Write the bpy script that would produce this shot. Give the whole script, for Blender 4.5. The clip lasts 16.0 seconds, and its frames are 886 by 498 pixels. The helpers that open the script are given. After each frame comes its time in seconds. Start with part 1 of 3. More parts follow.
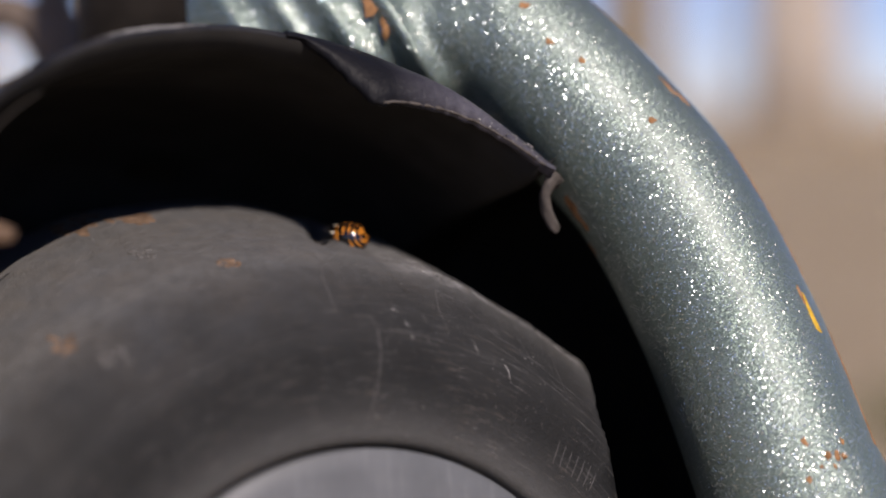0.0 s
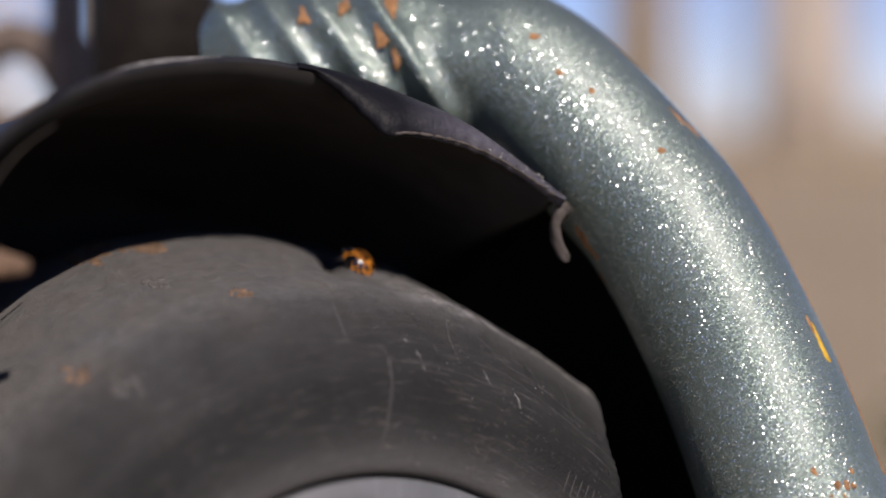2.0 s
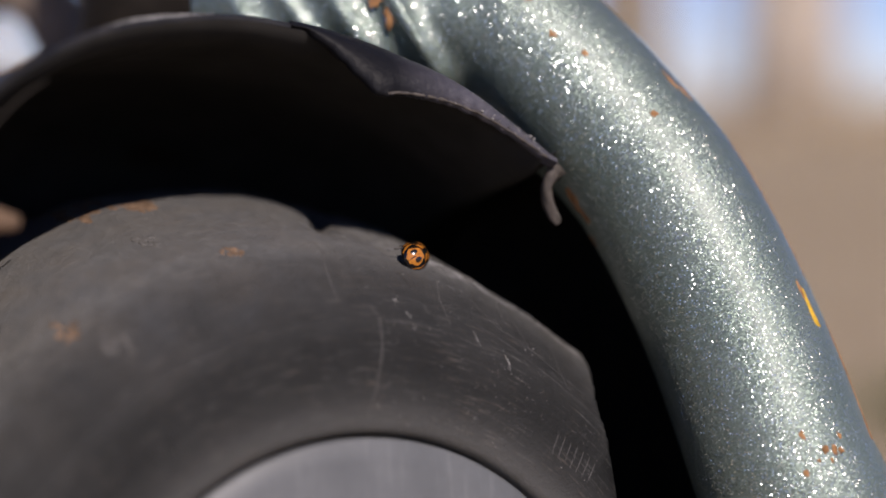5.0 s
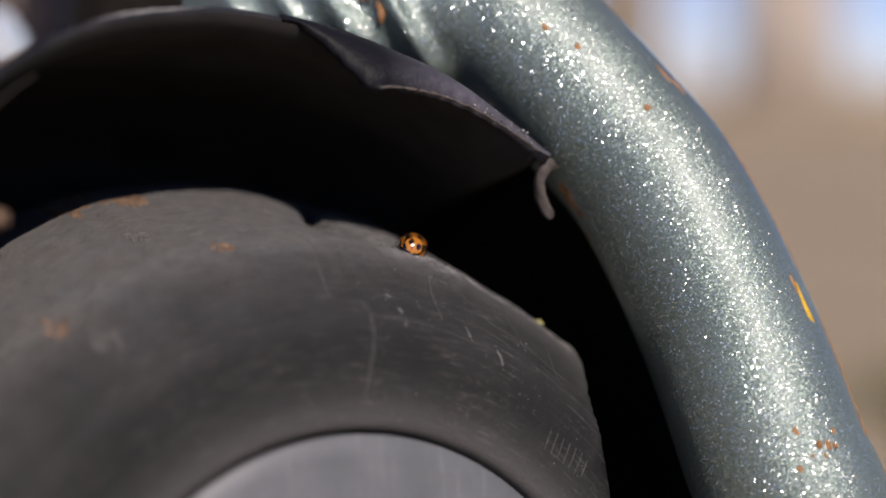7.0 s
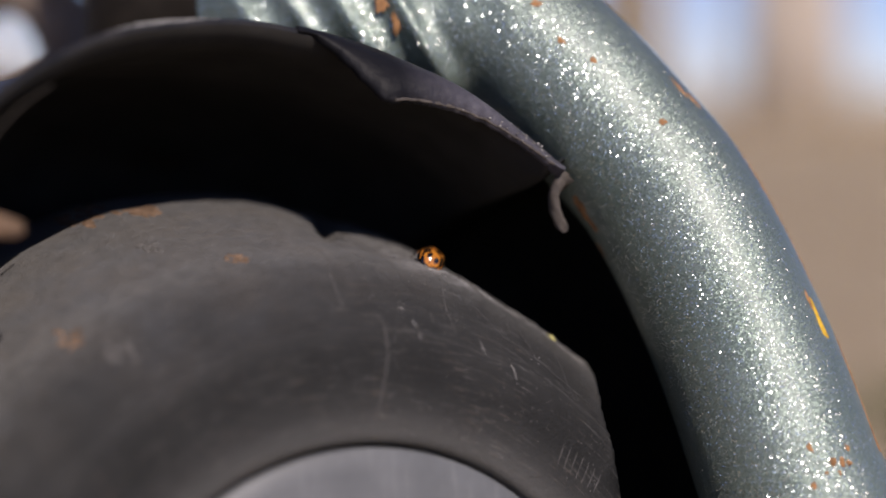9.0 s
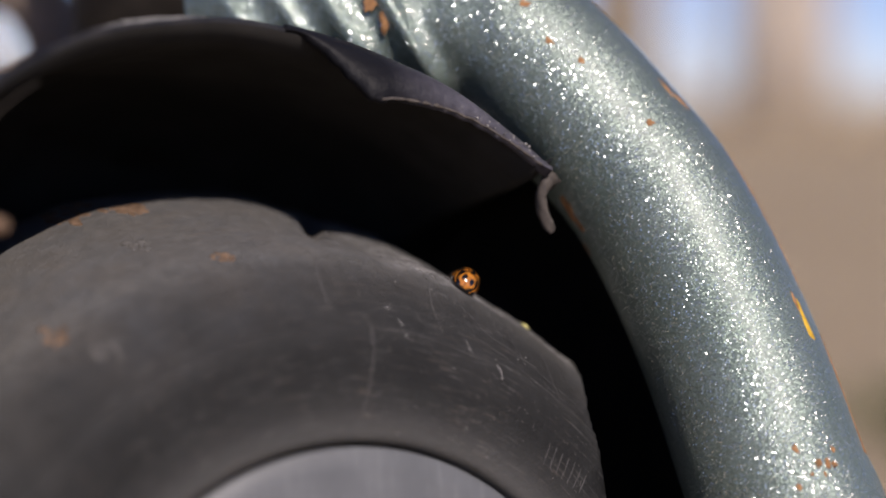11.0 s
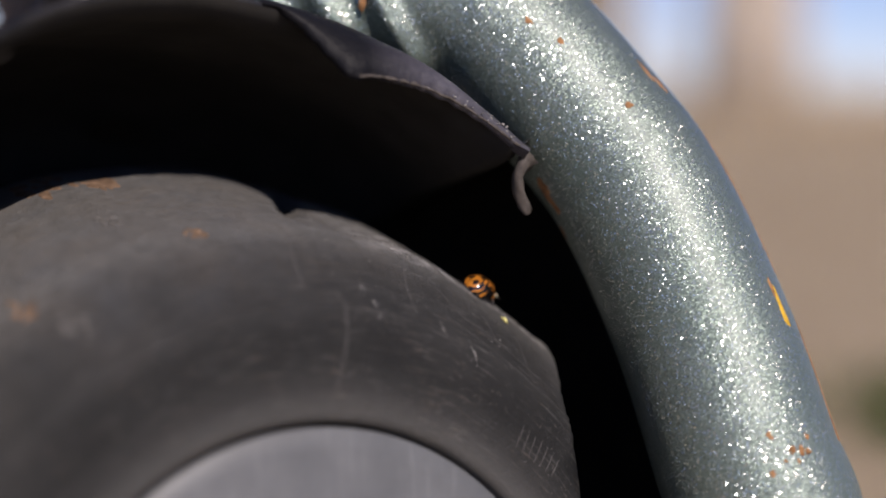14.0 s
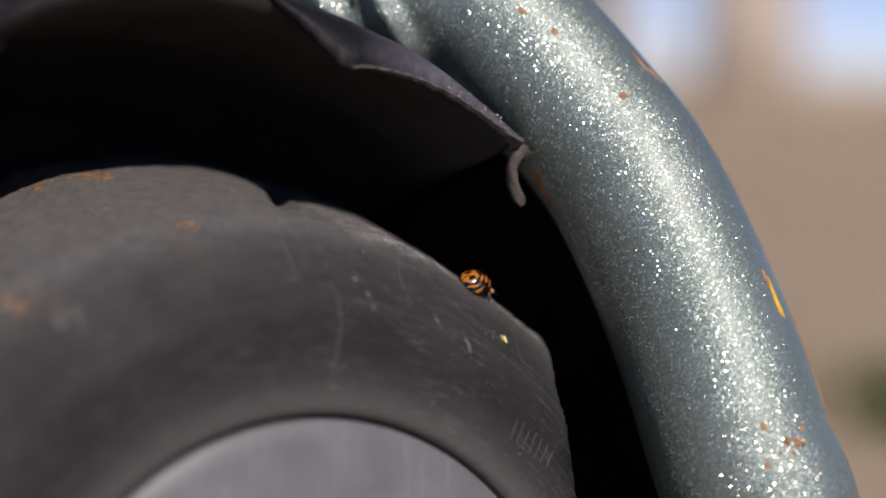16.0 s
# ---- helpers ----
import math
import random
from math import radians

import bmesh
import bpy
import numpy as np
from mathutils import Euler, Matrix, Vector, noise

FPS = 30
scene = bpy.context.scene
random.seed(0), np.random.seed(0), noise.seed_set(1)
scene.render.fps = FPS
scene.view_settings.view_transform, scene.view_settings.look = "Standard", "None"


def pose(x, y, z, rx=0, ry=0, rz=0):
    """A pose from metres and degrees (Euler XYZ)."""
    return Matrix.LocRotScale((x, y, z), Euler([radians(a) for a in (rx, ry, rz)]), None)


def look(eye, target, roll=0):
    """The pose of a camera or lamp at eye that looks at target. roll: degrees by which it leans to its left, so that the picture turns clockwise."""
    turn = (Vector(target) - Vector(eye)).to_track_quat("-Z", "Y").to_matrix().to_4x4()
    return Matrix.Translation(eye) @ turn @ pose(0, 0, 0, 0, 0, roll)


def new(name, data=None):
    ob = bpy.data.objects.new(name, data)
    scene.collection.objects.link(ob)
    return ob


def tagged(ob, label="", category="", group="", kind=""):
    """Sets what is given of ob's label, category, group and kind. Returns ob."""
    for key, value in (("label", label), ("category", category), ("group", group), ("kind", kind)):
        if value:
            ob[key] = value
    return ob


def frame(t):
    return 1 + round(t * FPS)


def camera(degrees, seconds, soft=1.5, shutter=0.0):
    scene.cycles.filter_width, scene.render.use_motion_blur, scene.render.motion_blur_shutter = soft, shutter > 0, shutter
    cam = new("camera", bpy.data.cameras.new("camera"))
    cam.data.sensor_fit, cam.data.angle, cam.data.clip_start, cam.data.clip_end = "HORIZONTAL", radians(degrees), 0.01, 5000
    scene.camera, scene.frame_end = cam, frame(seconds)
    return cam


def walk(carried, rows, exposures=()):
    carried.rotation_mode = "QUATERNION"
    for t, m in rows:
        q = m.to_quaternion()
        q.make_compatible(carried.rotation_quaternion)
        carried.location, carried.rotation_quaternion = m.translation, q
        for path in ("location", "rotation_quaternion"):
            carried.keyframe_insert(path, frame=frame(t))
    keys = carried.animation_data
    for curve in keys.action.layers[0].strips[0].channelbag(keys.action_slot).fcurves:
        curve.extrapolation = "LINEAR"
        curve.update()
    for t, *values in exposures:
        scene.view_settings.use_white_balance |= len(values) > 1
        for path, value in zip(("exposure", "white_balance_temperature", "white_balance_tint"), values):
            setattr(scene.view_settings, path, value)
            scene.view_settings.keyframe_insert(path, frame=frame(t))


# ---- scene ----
cam = camera(30.0, 16.0, soft=1.9)
# thin focus near the ladybird, as a close-up lens has
cam.data.dof.use_dof = True
cam.data.dof.focus_distance = 0.267
cam.data.dof.aperture_fstop = 5.0
cam.data.dof.aperture_blades = 0
EYE, TILT = 0.165, -4.0
REF = pose(0, 0, EYE, TILT, 0, 0)
# seconds; millimetres right, ahead, up; yaw, pitch, roll in degrees
ROWS = [
    (0, 2.18, 1.14, -1.52, 0.273, -0.578, 0.363),
    (0.5, 1.12, 0.48, -0.77, -0.13, -0.606, 0.287),
    (1, 0.48, 0.25, 0.45, 0.393, -0.452, 0.233),
    (1.5, 1.08, -0.2, 0.53, 0.629, -0.035, 0.204),
    (2, 1.75, -0.41, 0.31, 0.552, 0.07, 0.341),
    (2.5, 1.56, -0.55, 0.35, 0.289, 0.067, 0.284),
    (3, 1.18, -0.38, 0.41, 0.283, 0.141, 0.064),
    (3.5, -0, -0, -0, 0, -0, -0),
    (4, 0.55, 0.14, -0.13, -0.025, -0.809, -0.148),
    (4.5, 0.77, 0.18, 0.07, 0.154, -0.809, -0.187),
    (5, 0.58, 0.07, -0.33, -0.001, -1.146, -0.26),
    (7.5, 1.26, 1.67, 0.74, -0.143, -1.538, -0.219),
    (8, 0.3, 1.3, 0.69, 0.008, -1.424, -0.298),
    (8.5, -0.11, 1.51, 0.52, -0.065, -1.264, -0.526),
    (9, -0.4, 2.18, 1.36, 0.015, -1.249, -0.677),
    (11.5, 0.02, 2.44, 0.98, -0.704, -1.207, -1.246),
    (12, -0.79, 3.15, 0.27, -1.449, -1.564, -1.386),
    (12.5, -1.24, 3.79, 0.67, -1.279, -1.48, -1.321),
    (13, -0.83, 3.91, 1.39, -0.681, -1.575, -1.597),
    (13.5, -0.39, 4.32, 0.58, -1.147, -1.514, -1.6),
    (14, -1.26, 4.96, 0.37, -1.469, -1.721, -1.91),
    (14.5, -0.96, 5.16, 1.4, -1.036, -1.702, -1.819),
    (15, -0.53, 4.85, 1.04, -1.034, -1.845, -1.733),
    (15.5, -0.63, 5.45, 0.96, -1.484, -1.863, -1.603),
    (16, -0.73, 5.7, 0.37, -1.575, -2.017, -1.851),
]
walk(cam, [(t, REF @ pose(x / 1000, y / 1000, z / 1000, 90 + pitch, roll, yaw)) for t, x, y, z, yaw, pitch, roll in ROWS], [(0.0, 0.28, 6800, 20), (16.0, 0.28, 6800, 20)])

# ---- world and sun ----
SUN = Vector((0.27, -0.62, 0.555)).normalized()
world = bpy.data.worlds.new("sky")
scene.world = world
world.use_nodes = True
wn = world.node_tree.nodes
wl = world.node_tree.links
sky = wn.new("ShaderNodeTexSky")
sky.sky_type = "NISHITA"
sky.sun_disc = False
sky.sun_elevation = math.asin(SUN.z)
sky.altitude, sky.air_density, sky.dust_density, sky.ozone_density = 1200, 0.8, 0.0, 4.0
sky.sun_rotation = math.atan2(SUN.x, SUN.y)
tint = wn.new("ShaderNodeMix")
tint.data_type, tint.blend_type = "RGBA", "MULTIPLY"
tint.inputs[0].default_value = 1.0
tint.inputs[7].default_value = (0.99, 0.95, 1.10, 1)
wl.new(sky.outputs[0], tint.inputs[6])
wl.new(tint.outputs[2], wn["Background"].inputs[0])
wn["Background"].inputs[1].default_value = 0.080
sun_data = bpy.data.lights.new("sun", "SUN")
sun_data.energy, sun_data.angle, sun_data.color = 3.6, radians(0.53), (1.0, 0.95, 0.87)
sun = new("sun", sun_data)
sun.matrix_world = look(SUN * 10, (0, 0, 0))


# ---- materials ----
class Mat:
    """A small builder of node materials."""

    def __init__(self, name, rough=0.5, metal=0.0, spec=0.5):
        self.m = bpy.data.materials.new(name)
        self.m.use_nodes = True
        self.n, self.l = self.m.node_tree.nodes, self.m.node_tree.links
        self.b = self.n["Principled BSDF"]
        self.b.inputs["Roughness"].default_value = rough
        self.b.inputs["Metallic"].default_value = metal
        self.b.inputs["Specular IOR Level"].default_value = spec
        self.co = self.n.new("ShaderNodeTexCoord").outputs["Object"]

    def noise(self, scale, detail=4.0, rough=0.6, co=None, distort=0.0):
        t = self.n.new("ShaderNodeTexNoise")
        t.inputs["Scale"].default_value, t.inputs["Detail"].default_value = scale, detail
        t.inputs["Roughness"].default_value, t.inputs["Distortion"].default_value = rough, distort
        self.l.new(co or self.co, t.inputs["Vector"])
        return t.outputs["Fac"]

    def voronoi(self, scale, co=None, feature="F1"):
        t = self.n.new("ShaderNodeTexVoronoi")
        t.feature = feature
        t.inputs["Scale"].default_value = scale
        self.l.new(co or self.co, t.inputs["Vector"])
        return t

    def ramp(self, fac, stops):
        t = self.n.new("ShaderNodeValToRGB")
        els = t.color_ramp.elements
        while len(els) < len(stops):
            els.new(0.5)
        for e, (at, c) in zip(els, stops):
            e.position = at
            e.color = (c, c, c, 1) if isinstance(c, (int, float)) else (*c, 1)
        self.l.new(fac, t.inputs[0])
        return t.outputs[0]

    def math(self, op, a, b=0.0, clamp=False):
        t = self.n.new("ShaderNodeMath")
        t.operation, t.use_clamp = op, clamp
        for i, v in enumerate((a, b)):
            if isinstance(v, (int, float)):
                t.inputs[i].default_value = v
            else:
                self.l.new(v, t.inputs[i])
        return t.outputs[0]

    def mix(self, fac, a, b, kind="MIX"):
        t = self.n.new("ShaderNodeMix")
        t.data_type, t.blend_type = "RGBA", kind
        for i, v in ((0, fac), (6, a), (7, b)):
            if isinstance(v, (int, float)):
                t.inputs[i].default_value = v
            elif isinstance(v, tuple):
                t.inputs[i].default_value = (*v, 1)
            else:
                self.l.new(v, t.inputs[i])
        return t.outputs[2]

    def scaled(self, sx, sy, sz):
        t = self.n.new("ShaderNodeMapping")
        t.inputs["Scale"].default_value = (sx, sy, sz)
        self.l.new(self.co, t.inputs["Vector"])
        return t.outputs[0]

    def bump(self, height, strength, dist, prev=None):
        t = self.n.new("ShaderNodeBump")
        t.inputs["Strength"].default_value, t.inputs["Distance"].default_value = strength, dist
        self.l.new(height, t.inputs["Height"])
        if prev is not None:
            self.l.new(prev, t.inputs["Normal"])
        self.l.new(t.outputs[0], self.b.inputs["Normal"])
        return t.outputs[0]

    def set(self, socket, v):
        if isinstance(v, (int, float)):
            self.b.inputs[socket].default_value = v
        elif isinstance(v, tuple):
            self.b.inputs[socket].default_value = (*v, 1)
        else:
            self.l.new(v, self.b.inputs[socket])
        return self


def plain(name, colour, rough=0.5, metal=0.0, spec=0.5, vary=0.25, scale=400.0):
    m = Mat(name, rough, metal, spec)
    f = m.noise(scale)
    lo, hi = tuple(c * (1 - vary) for c in colour), tuple(c * (1 + vary) for c in colour)
    m.set("Base Color", m.ramp(f, [(0.3, lo), (0.7, hi)]))
    return m.m


def rubber():
    m = Mat("black_rubber", 0.62, 0, 0.2)
    grain = m.noise(2600, 3)
    blot = m.math('ADD', m.math('MULTIPLY', m.noise(55, 6, 0.65, distort=0.6), 0.55), m.math('MULTIPLY', m.noise(17, 3, 0.6), 0.45))
    fine = m.noise(420, 6, 0.7)
    # r is the distance from the wheel's axis
    sep = m.n.new("ShaderNodeSeparateXYZ")
    m.l.new(m.co, sep.inputs[0])
    r = m.math("SQRT", m.math("ADD", m.math("MULTIPLY", sep.outputs[0], sep.outputs[0]), m.math("MULTIPLY", sep.outputs[1], sep.outputs[1])))
    base = m.ramp(blot, [(0.3, (0.0056, 0.0060, 0.0060)), (0.5, (0.0100, 0.0104, 0.0103)), (0.7, (0.022, 0.0217, 0.0210))])
    dust_tone = (0.169, 0.166, 0.160)
    rim_dust = m.ramp(m.math("MULTIPLY", r, 10.0), [(0.462, 0.8), (0.485, 0.5), (0.515, 0.17), (0.56, 0.015)])
    crown_dust = m.ramp(m.math("MULTIPLY", r, 10.0), [(0.61, 0.02), (0.66, 0.13), (0.705, 0.22), (0.735, 0.5), (0.765, 1.0)])
    # the tread is greyer on one side, blotched, and brown towards the broken end
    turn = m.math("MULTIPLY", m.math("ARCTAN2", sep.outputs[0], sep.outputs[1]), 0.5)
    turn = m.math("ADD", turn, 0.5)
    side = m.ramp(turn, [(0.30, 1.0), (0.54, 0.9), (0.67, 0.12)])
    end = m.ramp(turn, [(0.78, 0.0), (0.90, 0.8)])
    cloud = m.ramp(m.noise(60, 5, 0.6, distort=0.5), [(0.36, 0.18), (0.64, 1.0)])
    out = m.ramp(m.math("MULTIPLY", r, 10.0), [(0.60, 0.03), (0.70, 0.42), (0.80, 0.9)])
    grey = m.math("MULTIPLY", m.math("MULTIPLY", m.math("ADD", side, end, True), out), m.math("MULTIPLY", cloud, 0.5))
    patch = m.ramp(fine, [(0.3, 0.45), (0.75, 0.85)])
    dust = m.math("ADD", m.math("MULTIPLY", rim_dust, 0.62), m.math("MULTIPLY", crown_dust, patch), True)
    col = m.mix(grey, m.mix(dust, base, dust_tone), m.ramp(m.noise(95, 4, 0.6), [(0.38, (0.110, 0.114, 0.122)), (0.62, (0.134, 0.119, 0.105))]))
    # rings of fine scuffs round the axis
    stretch = m.n.new("ShaderNodeCombineXYZ")
    ang = m.math("ARCTAN2", sep.outputs[0], sep.outputs[1])
    m.l.new(m.math("MULTIPLY", ang, 9.0), stretch.inputs[0])
    m.l.new(m.math("MULTIPLY", r, 2600.0), stretch.inputs[1])
    rings = m.noise(1.0, 3, 0.75, co=stretch.outputs[0])
    ring_mask = m.math("MULTIPLY", m.ramp(rings, [(0.56, 0.0), (0.70, 1.0)]), m.ramp(m.noise(70, 3), [(0.36, 0.05), (0.60, 0.7)]))
    col = m.mix(ring_mask, col, m.ramp(m.noise(150, 2), [(0.4, (0.15, 0.145, 0.14)), (0.6, (0.14, 0.115, 0.095))]))
    # a pale band of wear, with rim light painted in, along the tread's edge
    rub_light = m.math("MULTIPLY", m.ramp(m.math("MULTIPLY", r, 10.0), [(0.742, 0.0), (0.762, 1.0), (0.80, 0.9), (0.83, 0.3)]), m.ramp(turn, [(0.59, 0.0), (0.66, 1.0)]))
    rub_light = m.math("MULTIPLY", rub_light, m.ramp(m.noise(260, 5, 0.7), [(0.42, 0.0), (0.60, 0.9)]))
    col = m.mix(rub_light, col, (0.30, 0.293, 0.285))
    specks = m.voronoi(1300)
    col = m.mix(m.math("MULTIPLY", m.ramp(specks.outputs["Distance"], [(0.06, 1.0), (0.13, 0.0)]), m.ramp(m.noise(45, 2), [(0.44, 0.0), (0.58, 0.8)])), col, (0.24, 0.22, 0.2))
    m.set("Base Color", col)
    m.set("Roughness", m.ramp(fine, [(0.3, 0.55), (0.75, 0.8)]))
    h = m.math("ADD", m.math("MULTIPLY", grain, 0.5), m.math("MULTIPLY", rings, 0.3))
    m.bump(m.math('ADD', h, m.math('MULTIPLY', fine, 0.8)), 0.9, 0.0004)
    return m.m


def flake_paint():
    m = Mat("green_metal_flake_paint", 0.34, 0.85, 0.5)
    big = m.noise(45, 5, 0.65)
    under = m.ramp(big, [(0.3, (0.135, 0.185, 0.155)), (0.7, (0.205, 0.255, 0.222))])
    fine = m.voronoi(FLAKE * 2.6)
    v = m.voronoi(FLAKE)
    rnd = m.n.new("ShaderNodeSeparateColor")
    m.l.new(v.outputs["Color"], rnd.inputs[0])
    # round flakes, about half of the cells hold one
    dot = m.math("MULTIPLY", m.ramp(v.outputs["Distance"], [(0.26, 1.0), (0.36, 0.0)]), m.ramp(rnd.outputs[2], [(0.20, 0.0), (0.24, 1.0)]))
    col = m.mix(dot, under, m.ramp(rnd.outputs[0], [(0.2, (0.80, 0.78, 0.72)), (0.8, (0.72, 0.80, 0.80))]))
    # each flake tips its own way
    nrm = m.n.new("ShaderNodeNewGeometry").outputs["Normal"]

    def tipped(colour, scale):
        off = m.n.new("ShaderNodeVectorMath")
        off.operation = "SUBTRACT"
        m.l.new(colour, off.inputs[0])
        off.inputs[1].default_value = (0.5, 0.5, 0.5)
        sc = m.n.new("ShaderNodeVectorMath")
        sc.operation = "SCALE"
        m.l.new(off.outputs[0], sc.inputs[0])
        m.l.new(scale, sc.inputs["Scale"])
        return sc.outputs[0]

    add = m.n.new("ShaderNodeVectorMath")
    m.l.new(nrm, add.inputs[0])
    m.l.new(tipped(fine.outputs["Color"], m.math("SUBTRACT", 0.6, m.math("MULTIPLY", dot, 0.6))), add.inputs[1])
    more = m.n.new("ShaderNodeVectorMath")
    m.l.new(add.outputs[0], more.inputs[0])
    m.l.new(tipped(v.outputs["Color"], m.math("MULTIPLY", dot, 1.0)), more.inputs[1])
    nor = m.n.new("ShaderNodeVectorMath")
    nor.operation = "NORMALIZE"
    m.l.new(more.outputs[0], nor.inputs[0])
    m.l.new(nor.outputs[0], m.b.inputs["Normal"])
    m.set("Base Color", col)
    m.set("Metallic", m.math("ADD", 0.62, m.math("MULTIPLY", dot, 0.32)))
    m.set("Roughness", m.math("SUBTRACT", 0.44, m.math("MULTIPLY", dot, 0.21)))
    m.set("Coat Weight", 0.4)
    m.set("Coat Roughness", 0.4)
    return m.m


def fender_black():
    m = Mat("black_fender_plastic", 0.4, 0, 0.4)
    dust = m.ramp(m.noise(160, 6, 0.7), [(0.42, 0.0), (0.8, 0.35)])
    m.set("Base Color", m.mix(dust, (0.008, 0.008, 0.009), (0.09, 0.08, 0.075)))
    m.set("Roughness", m.ramp(m.noise(300, 4), [(0.3, 0.32), (0.7, 0.6)]))
    m.bump(m.noise(1500, 3), 0.25, 0.0002)
    return m.m


def inner_black():
    m = Mat("matt_black_inside", 0.9, 0, 0.1)
    m.set("Base Color", m.ramp(m.noise(90, 4), [(0.3, (0.020, 0.0188, 0.0172)), (0.8, (0.036, 0.034, 0.0315))]))
    return m.m


def fender_lip_dust_shade():
    m = Mat("dusty_violet_grey_shaded_plastic", 0.5, 0, 0.5)
    d = m.noise(260, 6, 0.7)
    sep = m.n.new("ShaderNodeSeparateXYZ")
    m.l.new(m.co, sep.inputs[0])
    # dusty towards the broken end; shade where it curves from the sun painted black
    far = m.ramp(m.math("MULTIPLY", sep.outputs[0], 10.0), [(0.29, 0.0), (0.42, 1.0)])
    dusty = m.ramp(d, [(0.3, (0.034, 0.032, 0.043)), (0.6, (0.080, 0.075, 0.090)), (0.8, (0.18, 0.165, 0.155))])
    m.set("Base Color", m.mix(far, (0.008, 0.008, 0.010), dusty))
    m.set("Specular IOR Level", m.ramp(far, [(0.0, 0.12), (1.0, 0.5)]))
    m.bump(m.noise(900, 4), 0.5, 0.0004)
    return m.m


def hub_grey():
    m = Mat("weathered_grey_hub", 0.5, 0.0, 0.5)
    streak = m.noise(1.0, 4, 0.6, co=m.scaled(900, 60, 900))
    blot = m.noise(70, 5)
    c = m.ramp(blot, [(0.3, (0.084, 0.088, 0.092)), (0.7, (0.132, 0.137, 0.141))])
    m.set("Base Color", m.mix(m.ramp(streak, [(0.55, 0.0), (0.78, 0.4)]), c, (0.21, 0.215, 0.218)))
    m.bump(m.noise(1800, 3), 0.3, 0.0002)
    return m.m


def ground_mat():
    m = Mat("dry_leaf_ground", 0.95, 0, 0.1)
    a = m.noise(3.0, 6, 0.7)
    b = m.noise(60, 5, 0.7)
    c = m.mix(0.5, m.ramp(a, [(0.3, (0.38, 0.29, 0.185)), (0.7, (0.52, 0.43, 0.30))]), m.ramp(b, [(0.3, (0.32, 0.225, 0.13)), (0.7, (0.58, 0.475, 0.33))]))
    m.set("Base Color", c)
    m.bump(b, 0.8, 0.02)
    return m.m


def bark_mat(name, lo, hi):
    m = Mat(name, 0.95, 0, 0.1)
    n = m.noise(1.0, 6, 0.7, co=m.scaled(30, 30, 5))
    m.set("Base Color", m.ramp(n, [(0.3, lo), (0.7, hi)]))
    m.bump(n, 0.9, 0.02)
    return m.m


def shell_mat(name, colour, rough=0.16):
    m = Mat(name, rough, 0, 0.6)
    f = m.noise(900, 4)
    m.set("Base Color", m.ramp(f, [(0.3, tuple(c * 0.8 for c in colour)), (0.7, tuple(min(1, c * 1.15) for c in colour))]))
    m.set("Coat Weight", 0.2)
    m.set("Coat Roughness", 0.11)
    return m.m


FLAKE = 2700.0
RUBBER = rubber()
PAINT = flake_paint()
FENDER = fender_black()
INSIDE = inner_black()
LIP = fender_lip_dust_shade()
HUB = hub_grey()
GROUND = ground_mat()
BARK_TAN = bark_mat("tan_bark", (0.22, 0.145, 0.055), (0.38, 0.26, 0.11))
BARK_BROWN = bark_mat("brown_bark", (0.47, 0.39, 0.31), (0.62, 0.54, 0.45))
RUST = plain("flaking_rust", (0.30, 0.155, 0.07), 0.9, 0, 0.2, 0.45, 700)
YELLOW = plain("yellow_primer", (0.55, 0.33, 0.03), 0.7, 0, 0.3, 0.3, 900)
TAB = plain("torn_plastic_edge", (0.075, 0.064, 0.056), 0.75, 0, 0.3, 0.4, 900)
POST = plain("dull_black_post", (0.016, 0.0125, 0.0095), 0.6, 0, 0.2, 0.4, 300)
ORANGE = shell_mat("orange_wing_case", (0.46, 0.165, 0.02))
BLACKS = shell_mat("black_spot", (0.006, 0.005, 0.005))
CREAM = plain("cream_patch", (0.62, 0.55, 0.42), 0.4)
LEG = plain("black_brown_leg", (0.02, 0.014, 0.01), 0.4)
MITE = plain("pale_yellow_body", (0.72, 0.66, 0.25), 0.5)
CHALK = plain("pale_scrape", (0.085, 0.081, 0.078), 0.9, 0, 0.2, 0.3, 1200)
GRASS = plain("dull_green_grass", (0.075, 0.085, 0.035), 0.8, 0, 0.2, 0.4, 60)
BRUSH = plain("dry_stalks", (0.34, 0.27, 0.19), 0.9, 0, 0.1, 0.4, 3)
CRUST = plain("rusty_dirt_crust", (0.17, 0.112, 0.075), 0.95, 0, 0.1, 0.5, 600)
DUST = plain("grey_dust", (0.11, 0.105, 0.10), 0.95, 0, 0.1, 0.4, 900)
EDGE = plain("worn_dark_edge", (0.035, 0.03, 0.025), 0.8, 0, 0.2, 0.4, 900)
BROWN_BAR = plain("dull_brown_paint", (0.14, 0.108, 0.088), 0.7, 0, 0.3, 0.3, 300)
PALE = plain("pale_grit", (0.24, 0.23, 0.22), 0.9, 0, 0.2, 0.4, 1500)
SCUFF = plain("faint_scuff", (0.046, 0.044, 0.043), 0.9, 0, 0.2, 0.4, 1200)
GROOVE = plain("black_score", (0.008, 0.008, 0.008), 0.7, 0, 0.3, 0.3, 900)
GLEAM = plain("scuffed_grey_gleam", (0.20, 0.195, 0.185), 0.5, 0, 0.4, 0.5, 500)


